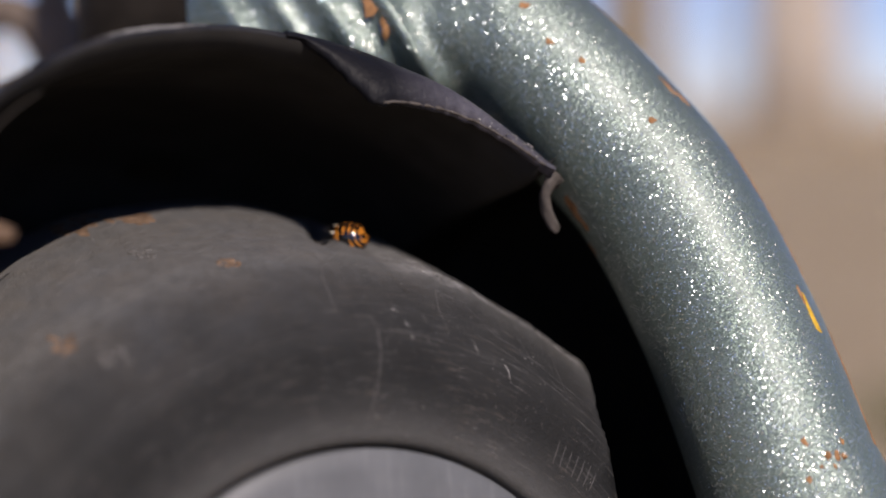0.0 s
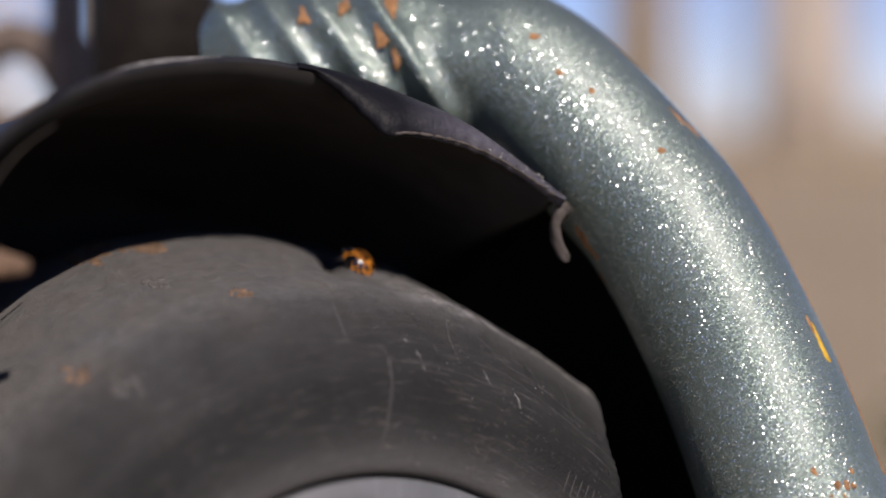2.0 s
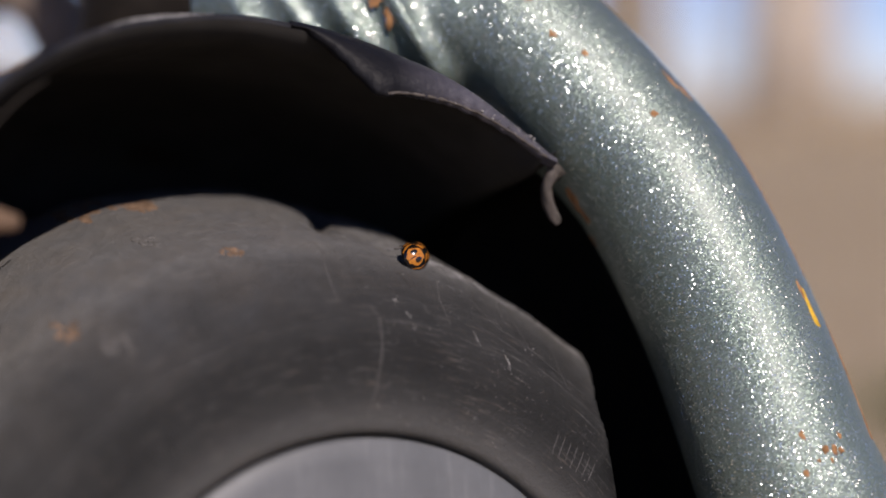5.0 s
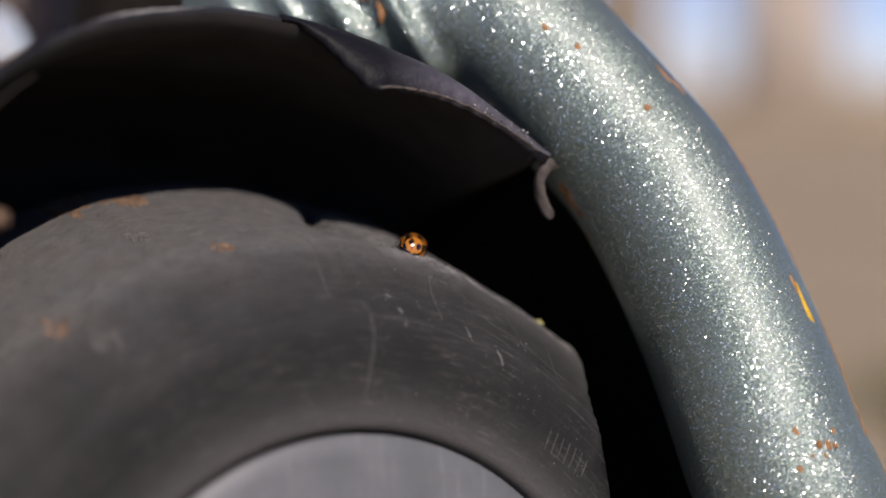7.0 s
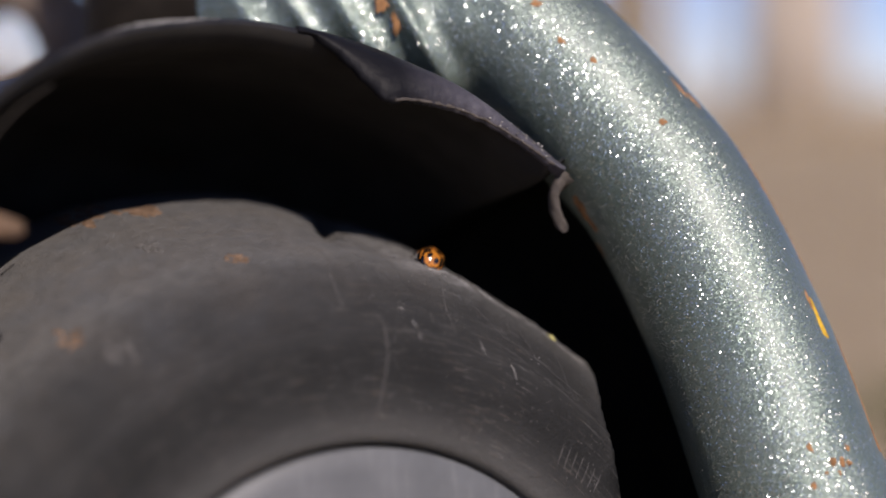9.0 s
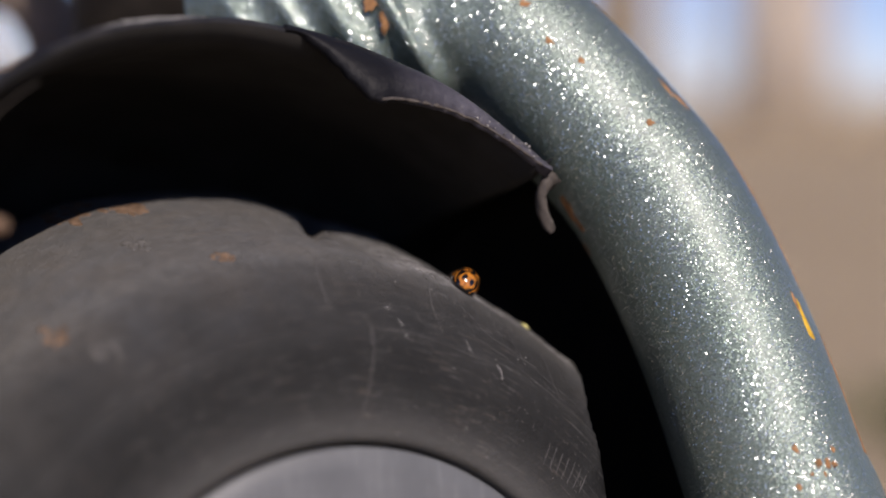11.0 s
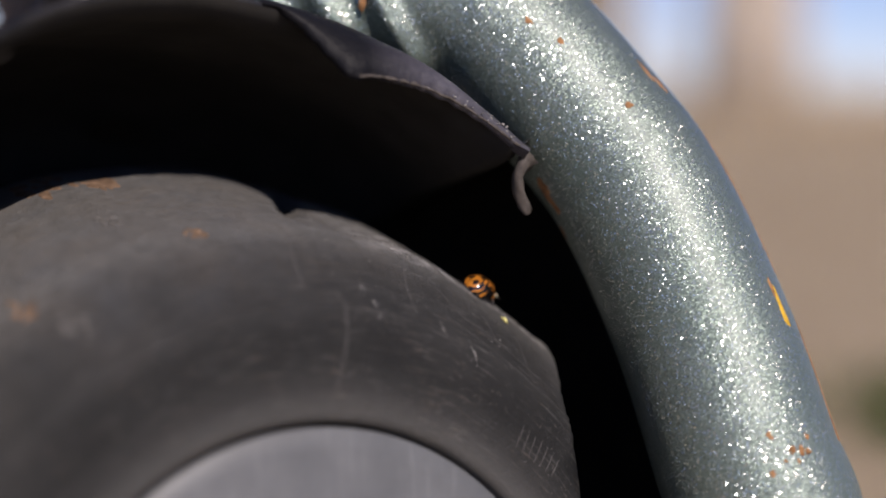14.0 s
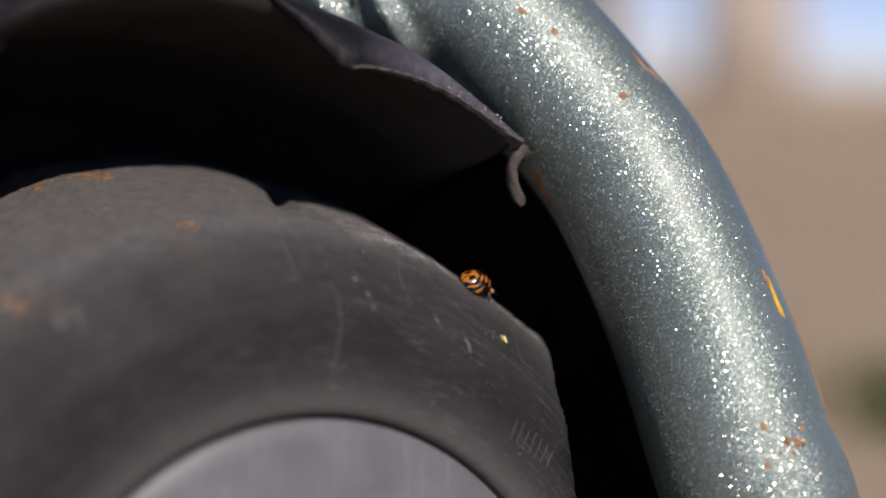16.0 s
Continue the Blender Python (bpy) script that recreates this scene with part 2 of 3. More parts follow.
# ---- geometry helpers ----
def part(name, bm, material, parent=None, label="", smooth=True, matrix=None):
    me = bpy.data.meshes.new(name)
    bm.normal_update()
    bm.to_mesh(me)
    bm.free()
    for mt in (material if isinstance(material, (list, tuple)) else [material]):
        me.materials.append(mt)
    if smooth:
        for p in me.polygons:
            p.use_smooth = True
    ob = new(name, me)
    if parent is not None:
        ob.parent = parent
    if matrix is not None:
        ob.matrix_basis = matrix
    return tagged(ob, label)


def lathe(profile, a0=0.0, a1=360.0, steps=180, shape=None):
    """Revolve (r, s) pairs round z. shape(r, s, degrees) may move a point."""
    bm = bmesh.new()
    full = a1 - a0 >= 359.9
    count = steps if full else steps + 1
    rings = []
    for i in range(count):
        th = a0 + (a1 - a0) * i / steps
        ring = []
        for r, s in profile:
            rr, ss = shape(r, s, th) if shape else (r, s)
            ring.append(bm.verts.new((rr * math.sin(radians(th)), rr * math.cos(radians(th)), ss)))
        rings.append(ring)
    for i in range(steps):
        a, b = rings[i], rings[(i + 1) % count]
        for j in range(len(profile) - 1):
            bm.faces.new((a[j], a[j + 1], b[j + 1], b[j]))
    bmesh.ops.recalc_face_normals(bm, faces=bm.faces)
    return bm


def spline(points, n):
    """Catmull-Rom through points of any width, n samples a span."""
    pts = [np.array(p, float) for p in points]
    pts = [2 * pts[0] - pts[1]] + pts + [2 * pts[-1] - pts[-2]]
    out = []
    for i in range(1, len(pts) - 2):
        p0, p1, p2, p3 = pts[i - 1:i + 3]
        for k in range(n):
            t = k / n
            out.append(0.5 * (2 * p1 + (p2 - p0) * t + (2 * p0 - 5 * p1 + 4 * p2 - p3) * t * t + (3 * p1 - p0 - 3 * p2 + p3) * t ** 3))
    out.append(pts[-2])
    return out


def sweep(rows, sides=24, shape=None, cap=True):
    """A tube through rows of (x, y, z, radius). shape(i, angle) scales the radius there."""
    bm = bmesh.new()
    pos = [Vector(r[:3]) for r in rows]
    side = None
    rings = []
    for i, p in enumerate(pos):
        d = (pos[min(i + 1, len(pos) - 1)] - pos[max(i - 1, 0)]).normalized()
        if side is None:
            side = d.orthogonal().normalized()
        side = (side - d * side.dot(d)).normalized()
        up = d.cross(side)
        ring = []
        for k in range(sides):
            a = 2 * math.pi * k / sides
            r = rows[i][3] * (shape(i, a) if shape else 1.0)
            ring.append(bm.verts.new(p + (side * math.cos(a) + up * math.sin(a)) * r))
        rings.append(ring)
    for a, b in zip(rings, rings[1:]):
        for k in range(sides):
            bm.faces.new((a[k], a[(k + 1) % sides], b[(k + 1) % sides], b[k]))
    if cap:
        bm.faces.new(rings[0][::-1])
        bm.faces.new(rings[-1])
    bmesh.ops.recalc_face_normals(bm, faces=bm.faces)
    return bm


# ---- ground and distance ----
def ground():
    bm = bmesh.new()
    rows = [-3000, -400, -60, -12, -4, -1.5, -0.5, 0, 0.3, 0.8, 1.5, 3, 6, 12, 40, 200, 3000]
    grid = []
    for y in rows:
        grid.append([bm.verts.new((x, y, 0.0)) for x in rows])
    for a, b in zip(grid, grid[1:]):
        for i in range(len(rows) - 1):
            bm.faces.new((a[i], a[i + 1], b[i + 1], b[i]))
    g = part("ground", bm, GROUND, None, "dry beige leaf-strewn ground reaching to the horizon", smooth=False)
    return tagged(g, category="ground", kind="structure")


ground()


def tree(x, y, r, h, material, label, lean=0.0, limbs=5, seed=0):
    rnd = random.Random(seed)
    base = new("tree")
    base.matrix_basis = pose(x, y, 0)
    rows = []
    for i in range(13):
        t = i / 12
        rows.append((lean * t * h + 0.03 * math.sin(5 * t + seed), 0.03 * math.cos(4 * t + seed), -0.1 + t * h, r * (1.35 - 0.4 * min(1, t * 6)) * (1 - 0.6 * t)))
    part("trunk", sweep(rows, 14, lambda i, a: 1 + 0.06 * math.sin(3 * a + i)), material, base)
    for k in range(limbs):
        t = 0.45 + 0.5 * (k + 0.5) / limbs
        a = rnd.uniform(0, 6.28)
        ln = rnd.uniform(0.8, 1.8) * (1.2 - t * 0.6)
        x0, y0, z0 = lean * t * h, 0.0, t * h
        limb = []
        for j in range(6):
            s = j / 5
            limb.append((x0 + math.cos(a) * ln * s, y0 + math.sin(a) * ln * s, z0 + 0.7 * ln * s + 0.12 * math.sin(3 * s + k), r * 0.33 * (1 - 0.85 * s)))
        part("limb", sweep(limb, 8), material, base)
    return tagged(base, label, "tree", "trees in the background")


# trunks between which the sky shows
tree(0.66, 6.2, 0.105, 7.0, BARK_TAN, "slim tan-barked tree behind the tricycle", seed=1)
tree(1.84, 9.2, 0.19, 9.0, BARK_BROWN, "brown tree trunk far behind the tricycle", seed=2)


for x, y, r, h, lean, seed in ((3.05, 13.0, 0.11, 9.0, -0.01, 4), (2.5, 17.0, 0.07, 9.0, 0.01, 6), (-3.4, 12.0, 0.14, 9.0, 0.02, 8)):
    tree(x, y, r, h, BARK_BROWN, "slim bare brown tree at the wood's edge", lean, 7, seed)


def brush():
    """Dry stalks and twigs standing thick along the edge of the wood."""
    rnd = random.Random(21)
    verts, faces = [], []
    for _ in range(5200):
        x, y = rnd.uniform(-7, 8), 7.5 + 8.0 * rnd.random() ** 1.5
        h = rnd.uniform(0.1, 0.5) * (0.65 + 0.5 * noise.noise(Vector((x * 1.3, y * 0.4, 0))))
        w, a = rnd.uniform(0.004, 0.012), rnd.uniform(0, 6.28)
        lx, ly = math.cos(a) * h * 0.35, math.sin(a) * h * 0.35
        n = len(verts)
        verts += [(x - w, y, 0), (x + w, y, 0), (x, y + w, 0), (x + lx * 0.4, y + ly * 0.4, h * 0.6), (x + w + lx * 0.4, y + ly * 0.4, h * 0.6), (x + lx, y + ly, h)]
        faces += [(n, n + 1, n + 4, n + 3), (n + 1, n + 2, n + 4), (n + 2, n, n + 3), (n + 3, n + 4, n + 5)]
    me = bpy.data.meshes.new("dry_brush")
    me.from_pydata(verts, [], faces)
    me.materials.append(BRUSH)
    return tagged(new("dry_brush", me), "dry beige brush along the edge of the wood", "brush", kind="stuff")


brush()


def arching_tree():
    """A slim tree whose lowest limb bends over like a bow."""
    base = new("tree")
    base.matrix_basis = pose(-1.17, 5.0, 0)
    rows = [(0.05 * math.sin(2.2 * i / 10), 0, -0.1 + 0.5 * i, 0.07 * (1 - 0.05 * i)) for i in range(11)]
    part("trunk", sweep(rows, 14, lambda i, a: 1 + 0.07 * math.sin(3 * a + i)), BARK_BROWN, base)
    bow = [(0.02, 0, 0.10, 0.032), (0.0, 0, 0.32, 0.03), (-0.05, 0, 0.44, 0.03), (-0.15, 0, 0.48, 0.028), (-0.28, 0, 0.43, 0.026), (-0.42, 0, 0.30, 0.022), (-0.5, 0, 0.12, 0.02)]
    part("limb", sweep(spline(bow, 5), 10), BARK_BROWN, base)
    for k, (x, z) in enumerate(((-0.35, 2.6), (0.5, 3.2), (-0.6, 3.9), (0.4, 4.4))):
        part("limb", sweep([(0.05, 0, z - 0.9, 0.035), (x * 0.5, 0.1 * k, z - 0.4, 0.025), (x, 0.2 * k, z, 0.01)], 8), BARK_BROWN, base)
    return tagged(base, "slim brown tree with a low bowed limb", "tree", "trees in the background")


arching_tree()


def grass():
    """Dull green tufts on the ground beside the tricycle."""
    rnd = random.Random(4)
    verts, faces = [], []
    for _ in range(1500):
        c = rnd.choice(((0.27, 0.80), (0.33, 0.74), (0.38, 0.84), (0.30, 0.88)))
        x, y = rnd.gauss(c[0], 0.022), rnd.gauss(c[1], 0.022)
        h, a, w = rnd.uniform(0.008, 0.024), rnd.uniform(0, 6.28), rnd.uniform(0.0008, 0.002)
        lx, ly = math.cos(a) * h * 0.4, math.sin(a) * h * 0.4
        n = len(verts)
        verts += [(x - w, y, 0), (x + w, y, 0), (x + w * 0.7 + lx * 0.4, y + ly * 0.4, h * 0.6), (x - w * 0.7 + lx * 0.4, y + ly * 0.4, h * 0.6), (x + lx, y + ly, h)]
        faces += [(n, n + 1, n + 2, n + 3), (n + 3, n + 2, n + 4)]
    me = bpy.data.meshes.new("grass")
    me.from_pydata(verts, [], faces)
    me.materials.append(GRASS)
    return tagged(new("grass", me), "dull green grass tufts on dry ground", "grass", kind="stuff")


grass()



# ---- the tricycle's front end ----
trike = tagged(new("tricycle"), "old tricycle with green metal-flake frame, black wheel and fender", "tricycle")
trike.matrix_basis = REF
MM = 0.001
def disc_frame(yaw, rise, at):
    """The pose of a round thing whose axis is turned and raised so; its z is the axis, its y points up."""
    axis = Vector((math.sin(yaw) * math.cos(rise), -math.cos(yaw) * math.cos(rise), math.sin(rise)))
    top = (Vector((0, 0, 1)) - axis * axis.z).normalized()
    return Matrix.Translation(Vector(at) * MM) @ Matrix((top.cross(axis), top, axis)).transposed().to_4x4()


WHEEL = disc_frame(radians(30.0), radians(6.0), (-9.6, 242.8, -79.0))
HOOD = disc_frame(0.62, 0.55, (-1.8, 205.9, -54.3))

FACE = [(46.0, -4.0), (46.3, -0.8), (46.9, 0.0), (47.9, 0.45), (50.4, 0.75), (56.0, 0.9), (60.5, 0.75), (62.2, 0.45), (62.7, 0.0), (63.1, 0.05)]
CONE = [(64.0, -0.6), (65.6, -2.3), (67.2, -4.0), (69.6, -6.5), (71.6, -9.0), (74.2, -12.6), (76.2, -16.0), (77.6, -20.0), (78.9, -24.0), (80.5, -29.0), (82.1, -34.0), (84.0, -40.0), (85.9, -46.0), (89.3, -60.0)]
BACK = [(89.4, -64.0), (87.0, -69.0), (80.0, -72.0), (60.0, -73.0), (46.0, -73.0), (45.6, -60.0)]
NOTCH = 8.1


def lug_end(th):
    """The outer radius left where a piece of the tread has broken away."""
    steps = [(42.4, 95.0), (42.9, 76.0), (43.2, 73.4), (43.5, 69.6), (44.3, 65.7), (46.0, 62.7), (48.6, 60.4), (52.0, 58.0), (60.0, 54.0), (84.0, 53.0), (100.0, 95.0)]
    if th <= steps[0][0] or th >= steps[-1][0]:
        return 95.0
    for (a0, r0), (a1, r1) in zip(steps, steps[1:]):
        if th <= a1:
            return r0 + (r1 - r0) * (th - a0) / (a1 - a0)


def worn(r, s, th):
    """Tread wear round the crown: a nick between two lugs, a proud lug, chewed edges and a missing piece."""
    th = (th + 180.0) % 360.0 - 180.0
    w = max(0.0, min(1.0, (r - 65.0) / 10.0))
    d = 0.5 * math.exp(-((th + 14.5) / 3.0) ** 2) - 0.4 * math.exp(-((th - 11.6) / 2.0) ** 2) + 0.3 * math.exp(-((th - 20.0) / 2.5) ** 2)
    d += 0.9 * math.exp(-((th - 43.0) / 2.5) ** 2) - 0.4 * math.exp(-((th - 29.0) / 3.5) ** 2)
    proud = 0.25 + 0.75 / (1.0 + math.exp((th - NOTCH) / 0.8))
    d += 0.95 * proud * math.exp(-((th + 6.0) / 32.0) ** 4) * max(0.0, min(1.0, (r - 76.0) / 8.0))
    nick = math.exp(-((th - NOTCH - 0.30 * (-s - 34.0)) / 1.2) ** 4)
    d -= 4.2 * nick * max(0.0, min(1.0, (r - 78.5) / 3.0))
    p = Vector((math.sin(radians(th)) * 8, math.cos(radians(th)) * 8, s * 0.06))
    d += 0.25 * noise.noise(p * 2.5) + (0.2 * noise.noise(p * 6.0) + 0.24 * noise.noise(p * 24.0)) * w * max(0.12, min(1.0, (th - 4.0) / 14.0))
    lump = 0.2 * noise.noise(Vector((math.sin(radians(th)) * 5, math.cos(radians(th)) * 5, r * 0.12)))
    rr = r + d * w
    if r > 50.0:
        rr = min(rr, lug_end(th) + 0.35 * noise.noise(Vector((r * 0.3, s * 0.3, th * 0.2))))
    return rr * MM, (s + lump * (0.3 + 0.7 * w)) * MM


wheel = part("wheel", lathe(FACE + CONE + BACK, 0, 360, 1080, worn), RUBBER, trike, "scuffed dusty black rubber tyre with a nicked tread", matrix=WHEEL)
hub_profile = [(0.0, 2.0), (12.0, 1.8), (24.0, 0.9), (36.0, -0.3), (42.0, -0.5), (45.2, -0.6), (45.55, -0.9), (45.65, -1.6), (45.7, -8.0), (0.0, -8.0)]
part("hub", lathe([(max(r, 0.01) * MM, s * MM) for r, s in hub_profile], 0, 360, 120), HUB, wheel, "weathered grey hub disc with fine scrapes")


def tyre_point(th, r, lift):
    """A point on the tyre's outer face at th degrees and radius r, lifted off it."""
    line = FACE + CONE
    for (r0, s0), (r1, s1) in zip(line, line[1:]):
        if r0 <= r <= r1 and r1 > r0:
            s = s0 + (s1 - s0) * (r - r0) / (r1 - r0)
            rr, ss = worn(r, s, th)
            n = Vector((-(s1 - s0), 0, r1 - r0)).normalized()
            rad = Vector((math.sin(radians(th)), math.cos(radians(th)), 0))
            return rad * (rr + n.x * lift * MM) + Vector((0, 0, ss + n.z * lift * MM))
    return Vector((0, 0, 0))


def scratch(points, width, material=None, lift=0.05, label=""):
    """A fine raised scrape along (degrees, radius) points of the tyre's face."""
    pts = spline(points, 8)
    bm = bmesh.new()
    rows = []
    for i, (th, r) in enumerate(pts):
        t0, r0 = pts[max(i - 1, 0)]
        t1, r1 = pts[min(i + 1, len(pts) - 1)]
        dt, dr = radians(t1 - t0) * r, r1 - r0
        ln = math.hypot(dt, dr) or 1.0
        taper = math.sin(math.pi * (i + 0.6) / (len(pts) + 0.2)) ** 0.5
        w = 0.46 * width * taper * (0.6 + 0.8 * random.random())
        th += 0.22 * noise.noise(Vector((r * 0.35, th * 0.2, width * 40)))
        r += 0.25 * noise.noise(Vector((th * 0.6, r * 0.3, width * 70)))
        ot, orr = -dr / ln * w / 2, dt / ln * w / 2
        rows.append([bm.verts.new(tyre_point(th + math.degrees(k * ot / r), r + k * orr, h)) for k, h in ((-1.2, -0.03), (-0.5, lift), (0.5, lift), (1.2, -0.03))])
    for a, b in zip(rows, rows[1:]):
        for k in range(3):
            bm.faces.new((a[k], a[k + 1], b[k + 1], b[k]))
    bmesh.ops.recalc_face_normals(bm, faces=bm.faces)
    return part("scratch", bm, material or CHALK, wheel, label)


def stain(th, r, size_t, size_r, material, label=""):
    """A thin crust of dirt on the tyre, ragged round its edge."""
    bm = bmesh.new()
    mid = bm.verts.new(tyre_point(th, r, 0.12))
    rings = []
    for q in (0.5, 0.85, 1.0):
        ring = []
        for k in range(22):
            a = 2 * math.pi * k / 22
            j = 1 + 0.35 * noise.noise(Vector((math.cos(a) * 1.5 + th, math.sin(a) * 1.5, r)))
            ring.append(bm.verts.new(tyre_point(th + math.degrees(size_t * q * j * math.cos(a) / r), min(r + size_r * q * j * math.sin(a), 89.0), (0.12, 0.09, -0.03)[(0.5, 0.85, 1.0).index(q)])))
        rings.append(ring)
    for k in range(22):
        bm.faces.new((mid, rings[0][k], rings[0][(k + 1) % 22]))
        for x, y in zip(rings, rings[1:]):
            bm.faces.new((x[k], y[k], y[(k + 1) % 22], x[(k + 1) % 22]))
    bmesh.ops.recalc_face_normals(bm, faces=bm.faces)
    return part("stain", bm, material, wheel, label)


for line, wide, tone in (([(3.8, 66.0), (4.0, 64.6), (4.2, 63.2), (4.2, 60.3), (4.2, 57.3), (3.4, 53.9), (2.2, 50.1), (1.2, 48.2)], 0.42, CHALK), ([(1.6, 76.3), (1.6, 74.7), (0.4, 71.7), (-0.2, 69.6), (-0.4, 67.4), (-0.4, 66.7)], 0.42, CHALK),
                         ([(17.8, 75.2), (16.6, 72.5), (15.8, 69.7), (15.8, 67.7), (15.8, 65.1)], 0.34, CHALK), ([(-0.4, 67.7), (3.6, 67.8), (7.8, 67.7), (11.6, 67.5), (15.4, 66.9)], 0.2, SCUFF), ([(4.2, 63.3), (8.6, 63.3), (12.2, 63.1), (16.0, 62.8), (20.8, 62.6)], 0.22, CHALK),
                         ([(19.6, 64.8), (20.0, 63.6), (20.4, 63.0)], 0.7, DUST), ([(9.0, 65.4), (9.4, 64.3)], 0.4, PALE), ([(9.6, 63.2), (9.6, 62.3)], 0.35, PALE), ([(12.6, 67.3), (12.6, 65.6)], 0.3, CHALK), ([(7.8, 67.1), (8.4, 66.7)], 0.35, PALE),
                         ([(4.2, 52.9), (5.8, 53.8)], 0.35, CHALK), ([(-1.0, 62.5), (-2.0, 57.5)], 0.5, GROOVE), ([(20.6, 66.3), (25.2, 65.4), (30.0, 64.2), (36.0, 63.6), (42.0, 63.6)], 0.45, SCUFF), ([(24.0, 68.0), (30.0, 67.0), (36.0, 66.0), (42.0, 66.0)], 0.3, SCUFF),
                         ([(21.0, 71.0), (23.0, 69.0), (25.0, 67.5)], 0.3, SCUFF), ([(25.0, 63.0), (26.0, 61.8), (26.4, 61.0)], 0.45, PALE), ([(28.0, 73.0), (30.0, 68.0), (30.6, 65.5)], 0.35, SCUFF), ([(34.5, 72.0), (36.0, 67.0), (37.0, 64.0)], 0.3, SCUFF)):
    scratch(line, wide, tone)
rnd = random.Random(11)
for k in range(46):
    th, r = rnd.uniform(2, 42), rnd.choice((rnd.uniform(62.8, 67.5), rnd.uniform(64.0, 73.0), rnd.uniform(52.0, 61.0)))
    ln = rnd.uniform(0.6, 4.0)
    scratch([(th, r), (th + ln * 0.5, r + rnd.uniform(-0.2, 0.2)), (th + ln, r + rnd.uniform(-0.5, 0.35))], rnd.uniform(0.1, 0.22), rnd.choice((CHALK, SCUFF, SCUFF, GROOVE)), 0.03)
# grit thrown over the face, thick beside the hub
for k in range(150):
    th, r = rnd.gauss(17, 12), rnd.choice((rnd.uniform(62, 70), rnd.uniform(47, 62), rnd.triangular(46.8, 62, 48), rnd.uniform(72, 78)))
    g = rnd.uniform(0.03, 0.085)
    stain(th, r, g * rnd.uniform(0.7, 1.8), g, rnd.choice((DUST, PALE, CHALK, GROOVE)))
for th, r, a, b in ((17.6, 75.9, 2.2, 0.7), (16.0, 77.0, 1.6, 0.5), (23.0, 76.0, 1.0, 0.5), (36.0, 75.6, 2.2, 0.6), (39.0, 75.4, 1.4, 0.6), (28.0, 75.6, 2.4, 0.4)):
    for k in range(14):
        d, w = rnd.uniform(0, 6.28), rnd.uniform(0, 1) ** 0.6
        stain(th + math.degrees(a * w * math.cos(d) / r), r + b * w * math.sin(d), rnd.uniform(0.06, 0.3), rnd.uniform(0.05, 0.13), rnd.choice((PALE, DUST, DUST)))
for k in range(7):
    scratch([(39.8 + 1.45 * k, 53.2 + 0.15 * k), (38.7 + 1.45 * k, 56.8 + 0.1 * k)], 0.34)
for th, r, a, b, m in ((-14.6, 87.6, 2.6, 1.6, CRUST), (-11.6, 85.8, 1.8, 1.4, CRUST), (-10.2, 86.2, 1.6, 1.2, CRUST), (-9.4, 76.1, 1.8, 0.8, CRUST), (-18.0, 87.0, 2.2, 1.4, CRUST), (-29.6, 69.8, 1.8, 2.2, DUST), (-31.8, 74.8, 1.8, 1.8, CRUST), (-16.0, 80.0, 1.6, 1.0, DUST)):
    for k in range(16):
        d, w = rnd.uniform(0, 6.28), rnd.uniform(0, 1) ** 0.7
        stain(th + math.degrees(a * w * math.cos(d) / r), r + b * w * math.sin(d), rnd.uniform(0.2, 0.6) * (1.9 if r > 80 else 1.0), rnd.uniform(0.15, 0.4) * (1.9 if r > 80 else 1.0), m)


for th, h in ((21.0, 0.45), (23.4, 0.35), (31.0, 0.3)):
    p = tyre_point(th, 76.4, -0.1)
    q = p + Vector((0.3 * math.sin(th), 0.2, 0.6)).normalized() * h * MM + Vector((p.x, p.y, 0)).normalized() * h * MM
    part("burr", sweep([(*p, 0.13 * MM), (*p.lerp(q, 0.6), 0.1 * MM), (*q, 0.04 * MM)], 6), DUST, wheel)


def edge_r(th):
    if th > 36.0:
        return 96.3 + (125.0 - 96.3) * (th - 36.0) / 7.0 if th < 43.0 else 125.0 - 0.94 * (th - 43.0)
    return max(102.5 - 0.0085 * (th - 9.0) ** 2, 86.0)


def edge_s(th):
    return -5.0 - 10.0 * max(0.0, min(1.0, (th - 36.0) / 7.0))


def fender_shell():
    """An open hood round the wheel: rolled front edge, outer skin, inner skin and back plate."""
    bm = bmesh.new()
    rings = []
    for i in range(241):
        th = -75.0 + 195.0 * i / 240
        r, s = edge_r(th), edge_s(th)
        j = 0.25 * noise.noise(Vector((th * 0.15, 0, 0))) + 0.12 * noise.noise(Vector((th * 0.8, 3, 0)))
        r += j
        prof = [(r - 0.9, s - 4.0, 1), (r - 0.5, s - 0.3, 1), (r + 0.1, s, 0), (r + 0.8, s - 0.4, 0), (r + 1.2, s - 1.6, 0), (r + 2.2, s - 8, 0), (r + 20.0, -48.0, 0), (r + 32.0, -84.0, 0), (r + 24, -96.0, 0),
                (20.0, -98.0, 0), (20.0, -96.0, 1), (r + 23, -94.0, 1), (r + 30.0, -82.0, 1), (r + 18.4, -47.0, 1), (r + 0.6, s - 8.0, 1), (r - 0.9, s - 4.0, 1)]
        rings.append([(bm.verts.new((a * MM * math.sin(radians(th)), a * MM * math.cos(radians(th)), b * MM)), k) for a, b, k in prof[:-1]])
    for a, b in zip(rings, rings[1:]):
        n = len(a)
        for k in range(n):
            f = bm.faces.new((a[k][0], a[(k + 1) % n][0], b[(k + 1) % n][0], b[k][0]))
            f.material_index = 1 if a[k][1] and a[(k + 1) % n][1] else 0
    bm.faces.new([v for v, _ in rings[0]])
    bm.faces.new([v for v, _ in rings[-1]])
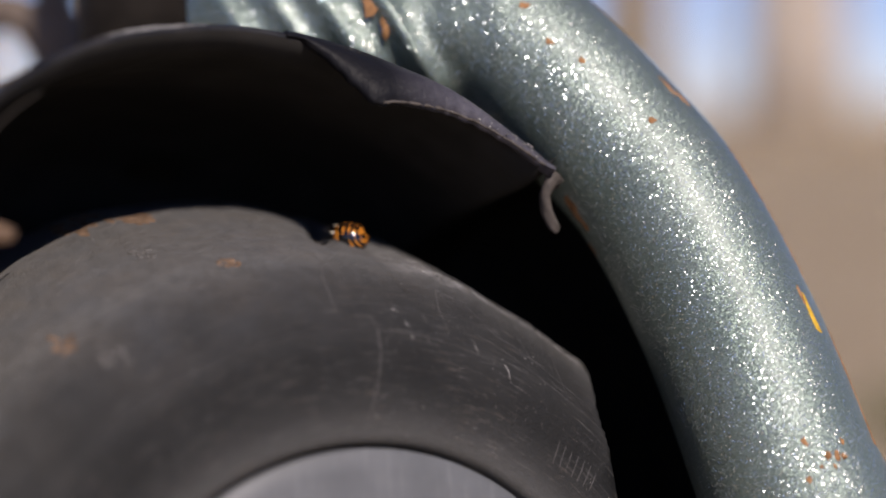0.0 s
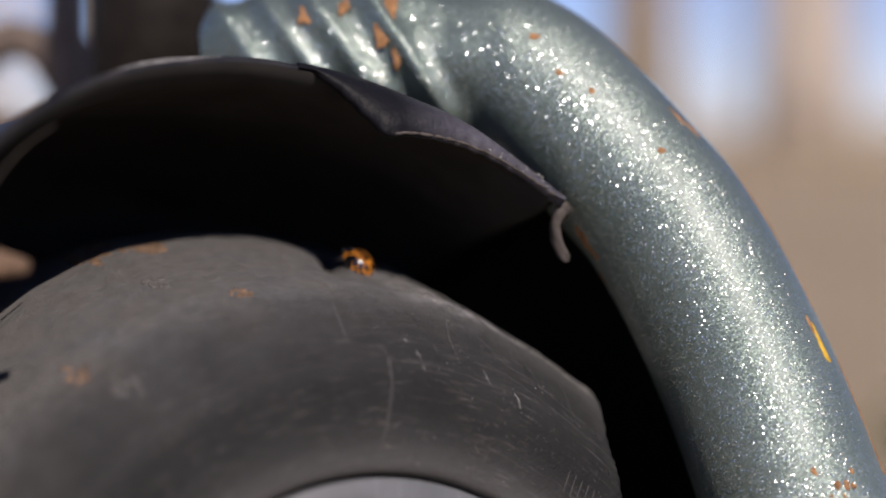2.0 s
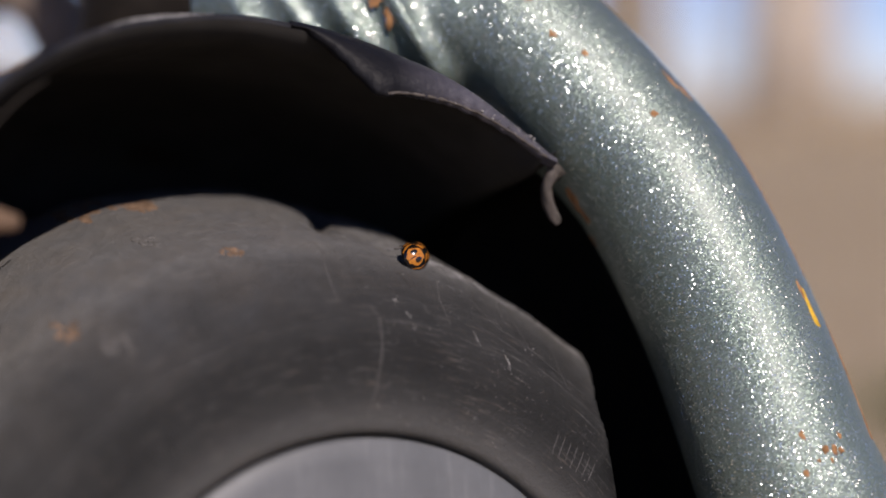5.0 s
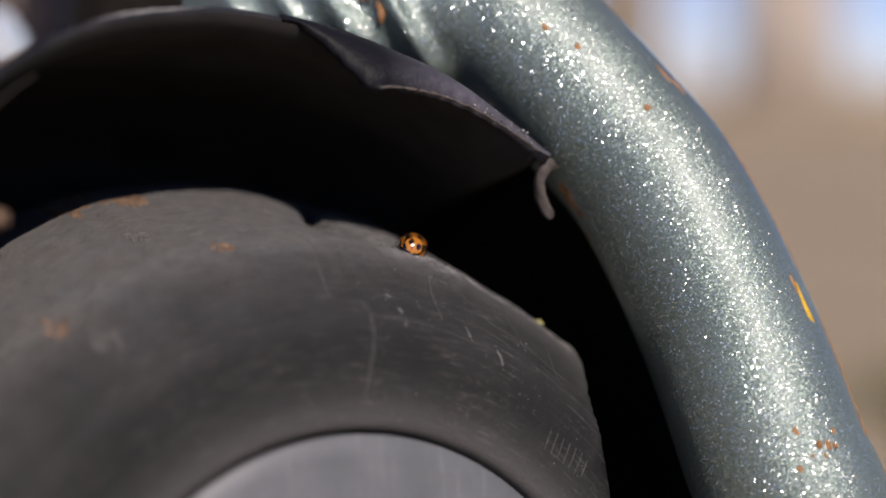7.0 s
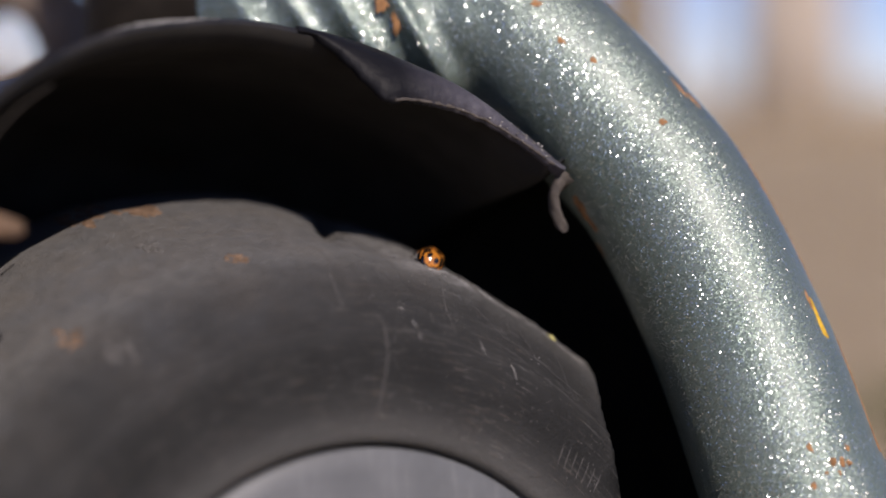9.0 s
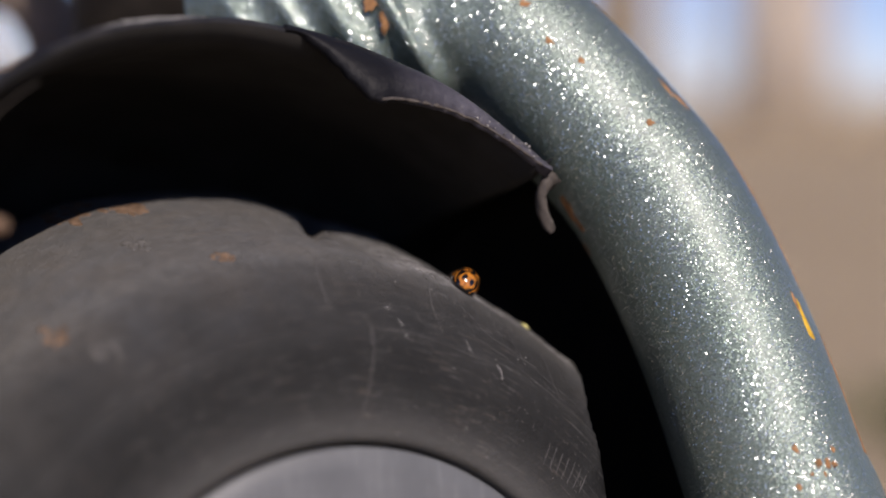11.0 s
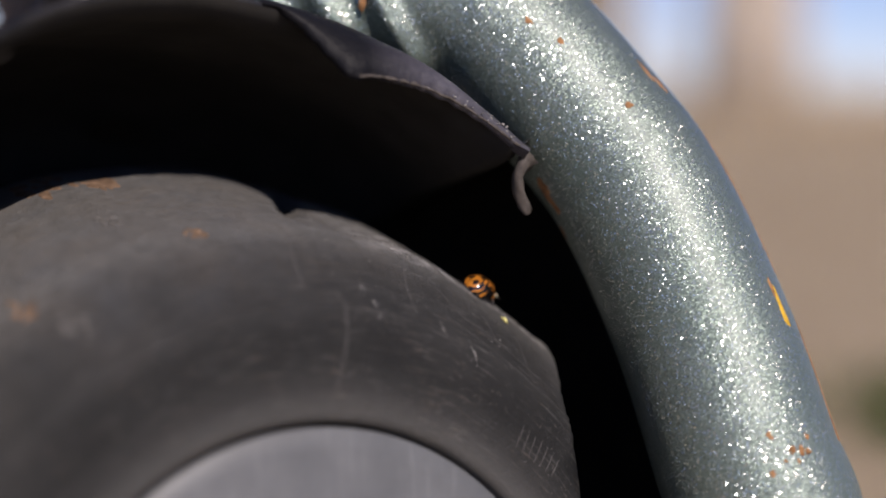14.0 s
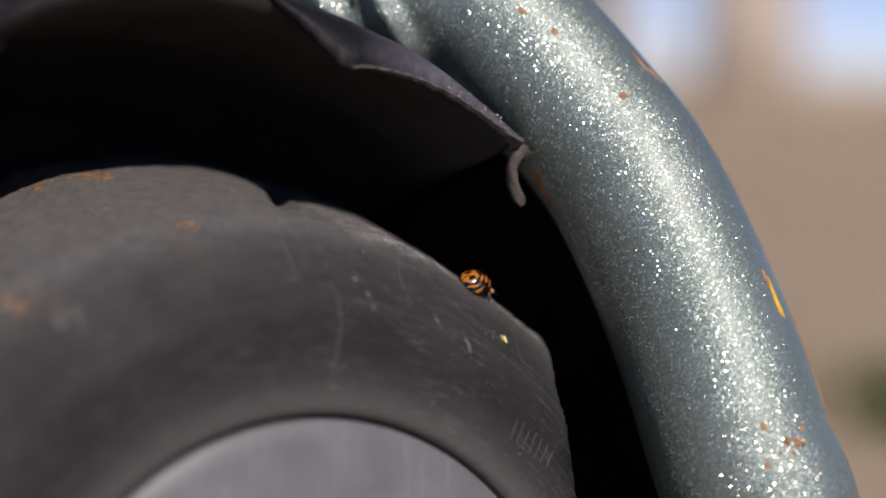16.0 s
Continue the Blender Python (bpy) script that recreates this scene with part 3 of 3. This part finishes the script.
    bmesh.ops.recalc_face_normals(bm, faces=bm.faces)
    return bm


fender = part("fender", fender_shell(), [FENDER, INSIDE], trike, "dark hollow black plastic fender with a broken rim", matrix=HOOD)


def fender_lip():
    """The rim that is left on one side: turned in, ragged, thinning to nothing."""
    bm = bmesh.new()
    rings = []
    for i in range(91):
        th = 8.0 + 29.0 * i / 90
        r, s = edge_r(min(th, 36.0)), edge_s(min(th, 35.5))
        t = (th - 8.0) / 29.0
        deep = 15.5 * min(1.0, max(0.0, t - 0.04) / 0.24) ** 1.5 * (1 - t) ** 1.25 + 0.5
        rag = 0.5 * noise.noise(Vector((th * 0.9, 7, 0))) + 0.3 * noise.noise(Vector((th * 3.0, 9, 0)))
        inner = r - deep + rag * min(1, deep / 3)
        out = 2.1 * math.sin(math.pi * min(1, t * 1.05)) ** 1.5
        prof = [(r + 1.2, s - 1.5), (r + 0.8, s + 0.1), (r - 0.15 * deep, s + 0.3 + 0.9 * out), (r - 0.4 * deep, s + 0.3 + 1.5 * out), (r - 0.7 * deep, s + 0.3 + 1.45 * out), (inner + 0.3, s + 0.2 + out), (inner, s - 0.4 + out), (inner + 0.5, s - 1.1 + out), (r - 0.5, s - 1.6)]
        rings.append([bm.verts.new((a * MM * math.sin(radians(th)), a * MM * math.cos(radians(th)), b * MM)) for a, b in prof])
    for a, b in zip(rings, rings[1:]):
        n = len(a)
        for k in range(n):
            bm.faces.new((a[k], a[(k + 1) % n], b[(k + 1) % n], b[k]))
    bm.faces.new(rings[0])
    bm.faces.new(rings[-1])
    bmesh.ops.recalc_face_normals(bm, faces=bm.faces)
    return bm


lip_edge = []
for i in range(46):
    th = 17.0 + 18.8 * i / 45
    t = (th - 8.0) / 29.0
    deep = 15.5 * min(1.0, max(0.0, t - 0.04) / 0.24) ** 1.5 * (1 - t) ** 1.25 + 0.5
    out = 2.1 * math.sin(math.pi * min(1, t * 1.05)) ** 1.5
    r = edge_r(th) - deep + 0.25 * noise.noise(Vector((th * 0.9, 7, 0))) + 0.35
    lip_edge.append((r * MM * math.sin(radians(th)), r * MM * math.cos(radians(th)), (edge_s(min(th, 35.5)) + 0.1 + out) * MM, (0.24 + 0.30 * noise.noise(Vector((th * 2.3, 2, 0)))) * MM))
# a pale strip on the scuffed rim, its highlight put into the colour
gleam_rows = []
for i in range(25):
    th = -10.5 + 11.5 * i / 24
    r = edge_r(th) + 0.75 + 0.25 * noise.noise(Vector((th * 0.15, 0, 0))) + 0.12 * noise.noise(Vector((th * 0.8, 3, 0)))
    gleam_rows.append((r * MM * math.sin(radians(th)), r * MM * math.cos(radians(th)), (edge_s(th) - 0.5) * MM, (0.08 + 0.3 * math.sin(math.pi * i / 24) + 0.12 * noise.noise(Vector((th * 1.3, 5, 0)))) * MM))
part("rim_gleam", sweep(gleam_rows, 8), GLEAM, fender, "pale scuffed stretch of the fender rim with its highlight painted in")
part("lip_edge", sweep(lip_edge, 8), TAB, fender, "pale frayed edge of the rim")
rnd = random.Random(7)
for k in range(60):
    x, y, z, w = rnd.choice(lip_edge[18:44])
    g = rnd.uniform(0.08, 0.36) * MM
    bm = bmesh.new()
    bmesh.ops.create_icosphere(bm, subdivisions=1, radius=1.0)
    for v in bm.verts:
        v.co = Vector((v.co.x * g * rnd.uniform(0.6, 1.4) + x + rnd.uniform(-0.4, 0.4) * MM * 0.2, v.co.y * g * rnd.uniform(0.6, 1.2) + y, v.co.z * g + z))
    bmesh.ops.translate(bm, verts=bm.verts, vec=(rnd.uniform(-0.3, 0.9) * MM, rnd.uniform(-0.2, 1.6) * MM, rnd.uniform(0.0, 0.5) * MM))
    part("grit", bm, rnd.choice((PALE, PALE, DUST)), fender)
part("rim_lip", fender_lip(), LIP, fender, "ragged dusty violet-grey fender rim")
tab_rows = [(*(Vector(p[:3]) * MM), p[3] * MM) for p in spline([(19.9, 279.0, 8.0, 1.5), (18.7, 278.4, 6.2, 1.35), (17.9, 278.2, 4.0, 1.05), (18.4, 278.3, 1.6, 0.85), (19.5, 278.6, -0.6, 0.75), (20.0, 278.8, -1.6, 0.4)], 6)]
part("torn_tab", sweep(tab_rows, 10, lambda i, a: 1 + 0.32 * math.cos(2 * a + i * 0.2) + 0.12 * math.cos(5 * a + i * 0.7)), TAB, trike, "curled torn strip of pale plastic")

rib_rows = []
for i in range(15):
    th = -36.0 + 19.0 * i / 14
    r = edge_r(th) - 2.6 - 0.12 * (th + 17.0) ** 2 / 10.0
    rib_rows.append((r * MM * math.sin(radians(th)), r * MM * math.cos(radians(th)), -7.5 * MM, (0.3 - 0.15 * i / 14) * MM))
part("inner_rib", sweep(rib_rows, 8), EDGE, fender, "worn brown edge inside the fender")
part("bracket", sweep([(-67.0 * MM, 222 * MM, -2.4 * MM, 2.2 * MM), (-61.0 * MM, 224 * MM, -1.0 * MM, 2.0 * MM), (-57.4 * MM, 226 * MM, -1.6 * MM, 1.1 * MM)], 12), CRUST, trike, "rusty bracket end")

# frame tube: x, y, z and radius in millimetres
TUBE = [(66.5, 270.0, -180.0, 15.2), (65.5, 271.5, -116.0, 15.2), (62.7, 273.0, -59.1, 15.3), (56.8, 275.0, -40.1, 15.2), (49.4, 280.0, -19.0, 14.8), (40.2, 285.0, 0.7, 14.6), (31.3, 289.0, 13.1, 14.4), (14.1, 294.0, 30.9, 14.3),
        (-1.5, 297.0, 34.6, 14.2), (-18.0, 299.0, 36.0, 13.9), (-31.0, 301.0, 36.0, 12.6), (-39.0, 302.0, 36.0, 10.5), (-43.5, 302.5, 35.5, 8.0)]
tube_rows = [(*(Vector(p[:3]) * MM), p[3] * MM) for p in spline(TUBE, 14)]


def crimped(bm):
    """Slanting folds where the end of the tube was squeezed flat, and a slightly uneven skin."""
    ends = sorted((Vector(r[:3]) for r in tube_rows if r[0] < 0.02), key=lambda p: p.x)
    for v in bm.verts:
        if v.co.x > 0.0145 or v.co.z < 0.0:
            continue
        x = v.co.x
        k = max(1, min(len(ends) - 1, sum(1 for e in ends if e.x < x)))
        p, q = ends[k - 1], ends[k]
        c = p.lerp(q, max(0.0, min(1.0, (x - p.x) / max(q.x - p.x, 1e-6))))
        rad = v.co - c
        w = max(0.0, min(1.0, (10.0 - x / MM) / 10.0))
        lean = x / MM + 0.7 * rad.z / MM
        g = sum(h * math.exp(-abs((lean - at) / wide) ** 1.6) for at, wide, h in ((-7.5, 2.4, 0.22), (-18.0, 3.0, 0.19), (-26.5, 2.2, 0.14), (-36.0, 3.5, 0.17)))
        g += 0.05 * noise.noise(v.co * 160)
        v.co = c + rad * (1 + w * (g - 0.10))
    return bm


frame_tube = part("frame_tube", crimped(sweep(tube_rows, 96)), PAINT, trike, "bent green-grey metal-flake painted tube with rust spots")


def tube_point(i, phi, lift):
    """A point on the tube at a row and an angle round it; 0 degrees faces the near side."""
    i = max(0.0, min(i, len(tube_rows) - 1.001))
    k, t = int(i), i - int(i)
    p0, p1 = Vector(tube_rows[k][:3]), Vector(tube_rows[k + 1][:3])
    d = (p1 - p0).normalized()
    n0 = (Vector((0, -1, 0)) + d * d.y).normalized()
    n1 = d.cross(n0)
    r = tube_rows[k][3] * (1 - t) + tube_rows[k + 1][3] * t + lift * MM
    return p0.lerp(p1, t) + (n0 * math.cos(radians(phi)) + n1 * math.sin(radians(phi))) * r


def chip(i, phi, along, round_, material, name="rust_patch", lift=0.09, label=""):
    """A ragged crust on the tube: half-lengths along it and round it, in mm."""
    k = int(i)
    step = (Vector(tube_rows[k + 1][:3]) - Vector(tube_rows[k][:3])).length / MM
    rad = tube_rows[k][3] / MM
    bm = bmesh.new()
    mid = bm.verts.new(tube_point(i, phi, lift + 0.05))
    rings = []
    for q, h in ((0.55, lift + 0.03), (0.9, lift), (1.05, -0.08)):
        ring = []
        for j in range(20):
            a = 2 * math.pi * j / 20
            w = q * (1 + 0.75 * noise.noise(Vector((math.cos(a) * 1.8 + i, math.sin(a) * 1.8 + phi, 0.3))))
            ring.append(bm.verts.new(tube_point(i + along * w * math.cos(a) / step, phi + math.degrees(round_ * w * math.sin(a) / rad), h)))
        rings.append(ring)
    for j in range(20):
        bm.faces.new((mid, rings[0][j], rings[0][(j + 1) % 20]))
        for x, y in zip(rings, rings[1:]):
            bm.faces.new((x[j], y[j], y[(j + 1) % 20], x[(j + 1) % 20]))
    bmesh.ops.recalc_face_normals(bm, faces=bm.faces)
    return part(name, bm, material, frame_tube, label)


for i, phi, along, wide in ((81.6, 23, 0.7, 0.6), (84.6, 60, 2.2, 0.5), (82.2, 64, 1.4, 0.5), (94.0, 10, 0.8, 0.5), (91.0, 16, 0.6, 0.5), (98.0, 22, 0.6, 0.6), (43.4, 9, 0.7, 0.45), (41.2, 20, 0.9, 0.5), (40.9, 26, 1.0, 0.6), (40.2, 31, 0.7, 0.5), (42.3, 33, 0.5, 0.35),
                            (40.3, 14, 0.35, 0.3), (39.4, 4, 0.5, 0.4), (39.5, 22, 0.5, 0.3), (81.0, -66, 2.2, 1.3), (77.5, -70, 3.2, 0.8), (118.5, 20, 1.7, 5.0), (116.4, -4, 1.2, 2.4), (131.0, 24, 1.1, 1.6), (125.0, 30, 0.9, 1.4), (68.0, 78, 6.5, 0.7), (60.5, 80, 5.0, 0.6),
                            (49.0, 76, 6.0, 0.7), (42.0, 74, 5.0, 0.8), (72.0, -84, 1.6, 0.4)):
    chip(i, phi, along, wide, RUST)
chip(54.0, 55, 3.6, 0.6, YELLOW, "bare_primer", 0.11, "yellow-orange scrape through the paint")
chip(56.4, 53, 1.6, 0.4, RUST)

post_rows = [(-60.6 * MM, 345 * MM, 140 * MM, 13.8 * MM), (-61.4 * MM, 345 * MM, 60 * MM, 13.4 * MM), (-62.6 * MM, 345 * MM, 10 * MM, 12.0 * MM)]
part("post", sweep(post_rows, 28), POST, trike, "dull black steering post")


bow = [(-122.0, 410.0, 46.0, 5.0), (-110.0, 410.0, 53.5, 5.0), (-102.0, 410.0, 51.5, 5.0), (-97.5, 410.0, 45.0, 5.0), (-94.5, 410.0, 37.0, 5.0), (-92.5, 410.0, 24.0, 5.0), (-91.5, 410.0, 5.0, 5.0)]
part("bowed_bar", sweep([(*(Vector(p[:3]) * MM), p[3] * MM) for p in spline(bow, 6)], 14), BROWN_BAR, trike, "dull brown bowed bar")
web = [(-97.0, 404.0, 56.0, 3.5), (-91.0, 404.0, 48.5, 5.5), (-85.0, 404.0, 40.0, 7.0), (-79.0, 404.0, 28.0, 8.0), (-76.0, 404.0, 12.0, 8.0)]
part("gusset", sweep([(*(Vector(p[:3]) * MM), p[3] * MM) for p in spline(web, 5)], 12), BROWN_BAR, trike, "dull brown slanting gusset")
part("lower_bar", sweep([(-130.0 * MM, 412 * MM, 33.0 * MM, 4.4 * MM), (-112.0 * MM, 412 * MM, 32.0 * MM, 4.2 * MM), (-94.0 * MM, 412 * MM, 29.0 * MM, 4.2 * MM)], 12), BROWN_BAR, trike, "dull brown lower bar")
part("brace", sweep([(-92.5 * MM, 398 * MM, 10 * MM, 5.0 * MM), (-93.0 * MM, 400 * MM, 60 * MM, 5.0 * MM), (-94.0 * MM, 402 * MM, 130 * MM, 5.0 * MM)], 14), BROWN_BAR, trike, "dull brown upright brace")


# ---- ladybird ----
def tyre_top(th, r, lift):
    """A place lift mm above the smooth tyre, the way out from it, and the way along its edge, in the wheel's space."""
    line = FACE + CONE
    for (r0, s0), (r1, s1) in zip(line, line[1:]):
        if r0 <= r <= r1:
            break
    s = s0 + (s1 - s0) * (r - r0) / (r1 - r0)
    steep = Vector((s0 - s1, r1 - r0)).normalized()
    rad = Vector((math.sin(radians(th)), math.cos(radians(th)), 0))
    up = rad * steep.x + Vector((0, 0, steep.y))
    return (rad * r + Vector((0, 0, s)) + up * lift) * MM, up, Vector((math.cos(radians(th)), -math.sin(radians(th)), 0))


def creeping(th, r, heading):
    """A pose flat on the tyre; heading 0 is along its edge, 90 down towards the hub."""
    place, up, tan = tyre_top(th, r, 0.0)
    fore = tan * math.cos(radians(heading)) - up.cross(tan) * math.sin(radians(heading))
    return REF @ WHEEL @ Matrix.Translation(place) @ Matrix((fore, up.cross(fore), up)).transposed().to_4x4()


def clinging(th, r, lift, lean, tip, turn):
    """A pose on the tyre's edge: the back leans so far from the level and tips to the near side; turn 0 faces away."""
    place, up, tan = tyre_top(th, r, lift)
    side = Vector((math.cos(radians(lean)), 0, math.sin(radians(lean))))
    away = Vector((0, 1, 0))
    fore = away * math.cos(radians(tip)) + side * math.sin(radians(tip))
    back = side * math.cos(radians(tip)) - away * math.sin(radians(tip))
    m = Matrix((fore, back.cross(fore), back)).transposed().to_4x4()
    return REF @ Matrix.Translation(WHEEL @ place) @ m @ pose(0, 0, 0, 0, 0, turn)


BUG_MM = 0.00092
SPOTS = [(-2.25, 0.85, 0.52), (2.3, 1.2, 0.5), (0.9, 2.3, 0.45)]


def wing_case(sign):
    """Half a dome; x is ahead, y to the left. Faces inside a spot are black."""
    bm = bmesh.new()
    L, W, H = 3.3, 2.75, 3.0
    grid = []
    for i in range(49):
        u = i / 48
        x = -math.cos(math.pi * u) * L
        wide = math.sin(math.pi * u) ** (0.8 if u < 0.5 else 0.62) if 0 < u < 1 else 0.0
        row = []
        for j in range(33):
            a = math.pi / 2 * j / 32
            y = math.sin(a) * W * wide
            z = math.cos(a) ** 0.85 * H * wide ** 1.15 if j < 32 else 0.0
            row.append(bm.verts.new((x * BUG_MM, (sign * (y + 0.012)) * BUG_MM, z * BUG_MM)))
        grid.append(row)
    for a, b in zip(grid, grid[1:]):
        for j in range(32):
            q = (a[j], b[j], b[j + 1], a[j + 1])
            try:
                f = bm.faces.new(q)
            except ValueError:
                continue
            c = f.calc_center_median() / BUG_MM
            arc = math.hypot(c.y, 0.0) + 0.35 * (2.5 - c.z) * (abs(c.y) / 2.65)
            for sx, sy, sr in SPOTS:
                if (c.x - sx) ** 2 + ((arc - sy) * 1.0) ** 2 < sr ** 2:
                    f.material_index = 1
            # spots run together into two bands across the back
            far, way = (c - Vector((-2.4, 0.0, 2.0))).length, math.atan2(abs(c.y), c.x + 2.4)
            if any(abs(far - at) < wide + 0.12 * math.cos(k * way) for at, wide, k in ((1.95, 0.32, 6), (2.85, 0.34, 8), (3.75, 0.34, 9), (4.65, 0.36, 9))):
                f.material_index = 1
            if abs(c.y) < 0.06 or c.z < 0.3:
                f.material_index = 1
    bmesh.ops.remove_doubles(bm, verts=bm.verts, dist=1e-7)
    bmesh.ops.recalc_face_normals(bm, faces=bm.faces)
    return bm


def blob(sx, sy, sz, at=(0, 0, 0), u=20, v=14):
    bm = bmesh.new()
    bmesh.ops.create_uvsphere(bm, u_segments=u, v_segments=v, radius=1.0)
    for q in bm.verts:
        q.co = Vector((q.co.x * sx + at[0], q.co.y * sy + at[1], q.co.z * sz + at[2])) * BUG_MM
    return bm


def ladybird():
    b = tagged(new("ladybird"), "orange ladybird with many black spots walking on the tyre", "ladybird")
    part("wing_case", wing_case(1), [ORANGE, BLACKS], b, "glossy orange wing case with black spots")
    part("wing_case", wing_case(-1), [ORANGE, BLACKS], b, "glossy orange wing case with black spots")
    part("belly", blob(3.0, 2.3, 0.55, (0, 0, 0.0)), LEG, b)
    neck = part("pronotum", blob(1.0, 1.75, 0.75, (2.95, 0, 0.55)), BLACKS, b, "black shield behind the head with cream sides")
    for s in (1, -1):
        part("cream_mark", blob(0.5, 0.34, 0.34, (3.3, 1.15 * s, 0.74), 12, 8), CREAM, neck)
    head = part("head", blob(0.62, 0.8, 0.5, (3.95, 0, 0.25)), BLACKS, b)
    for s in (1, -1):
        part("antenna", sweep([(4.3 * BUG_MM, 0.35 * s * BUG_MM, 0.3 * BUG_MM, 0.07 * BUG_MM), (4.9 * BUG_MM, 0.8 * s * BUG_MM, 0.45 * BUG_MM, 0.06 * BUG_MM), (5.3 * BUG_MM, 1.05 * s * BUG_MM, 0.2 * BUG_MM, 0.1 * BUG_MM)], 6), LEG, head)
        for x, sp in ((1.9, 1.0), (0.3, 0.0), (-1.3, -0.9)):
            knee = [(x * BUG_MM, 1.5 * s * BUG_MM, -0.1 * BUG_MM, 0.24 * BUG_MM), ((x + sp * 0.4) * BUG_MM, 2.45 * s * BUG_MM, 0.35 * BUG_MM, 0.2 * BUG_MM), ((x + sp * 0.8) * BUG_MM, 2.85 * s * BUG_MM, -0.75 * BUG_MM, 0.13 * BUG_MM), ((x + sp * 1.1) * BUG_MM, 3.1 * s * BUG_MM, -0.95 * BUG_MM, 0.1 * BUG_MM)]
            part("leg", sweep(knee, 8), LEG, b)
    return b


bug = ladybird()


def mite():
    b = tagged(new("tiny_insect"), "tiny pale yellow insect creeping on the tyre", "insect")
    part("body", blob(0.75, 0.32, 0.3, (0, 0, 0.3), 14, 10), MITE, b)
    part("head", blob(0.22, 0.22, 0.2, (0.85, 0, 0.3), 10, 8), MITE, b)
    for s in (1, -1):
        for x in (0.4, 0.0, -0.4):
            part("leg", sweep([(x * MM, 0.2 * s * MM, 0.25 * MM, 0.05 * MM), (x * MM, 0.55 * s * MM, 0.3 * MM, 0.05 * MM), (x * 1.3 * MM, 0.75 * s * MM, 0.0, 0.04 * MM)], 5), MITE, b)
    return b


speck = mite()

# seconds; degrees round the tyre, radius, mm above the rubber; lean of the back, its tip towards the near side, and turn, in degrees
BUG = [
    (0, 11.2, 80.9, 0.7, 72, 34, 86),
    (0.5, 12.4, 81.4, 0.7, 68, 34, 84),
    (1, 13, 82.8, 0.7, 60, 36, 82),
    (1.5, 11.6, 82.3, 0.7, 56, 38, 78),
    (2, 11.2, 81.5, 0.7, 52, 32, 66),
    (2.5, 11.2, 80.5, 0.7, 54, 34, 54),
    (3, 11.8, 79.5, 0.7, 58, 34, 14),
    (3.5, 11.6, 77.4, 0.7, 43, 26, 0),
    (4, 11.5, 74.5, 0.7, 36, 26, 0),
    (4.5, 12.4, 75.2, 0.7, 30, 26, 0),
    (5, 14.1, 75.3, 0.7, 32, 24, 0),
    (6.2, 15.2, 76.2, 0.6, 44, 20, 0),
    (7.5, 17.6, 77.9, 0.5, 55, 16, 0),
    (8, 17, 77.9, 0.5, 52, 16, 0),
    (8.5, 17, 77.9, 0.5, 50, 16, 0),
    (9, 18, 77.9, 0.5, 47, 16, 0),
    (10.2, 21, 76.6, 0.5, 49, 17, 0),
    (11.5, 25.3, 75.9, 0.6, 52, 18, 0),
    (12, 26.8, 74.5, 0.6, 52, 18, 0),
    (12.5, 28.6, 75.9, 0.5, 42, 16, 0),
    (13, 28.3, 76.9, 0.4, 57, 14, 0),
    (13.5, 28.8, 76.4, 0.2, 56, 14, 0),
    (14, 30.4, 76.6, 0.2, 60, 16, -50),
    (14.5, 30.4, 76.8, 0.2, 55, 24, -6),
    (15, 28.9, 76.7, 0.2, 57, 14, 0),
    (15.5, 28.6, 76, 0.1, 59, 14, 0),
    (16, 30, 75.5, 0.1, 60, 16, -50),
]
SPECK = [
    (0.0, 39.0, 81.0, 80),
    (5.0, 38.5, 80.0, 80),
    (7.5, 37.0, 76.4, 80),
    (8.5, 36.2, 75.1, 80),
    (9.2, 35.6, 75.4, 80),
    (11.5, 33.6, 76.0, 85),
    (12.0, 34.0, 76.1, 85),
    (12.5, 34.2, 75.8, 88),
    (13.0, 33.8, 74.7, 90),
    (13.5, 33.3, 73.8, 92),
    (14.0, 33.4, 73.2, 92),
    (14.5, 32.6, 71.0, 92),
    (15.0, 32.4, 69.2, 88),
    (15.5, 32.6, 67.7, 82),
    (16.0, 32.8, 67.3, 78),
]


def motions():
    walk(bug, [(t, clinging(th, r, lift, lean, tip, turn)) for t, th, r, lift, lean, tip, turn in BUG])
    walk(speck, [(t, creeping(th, r, turn)) for t, th, r, turn in SPECK])


motions()
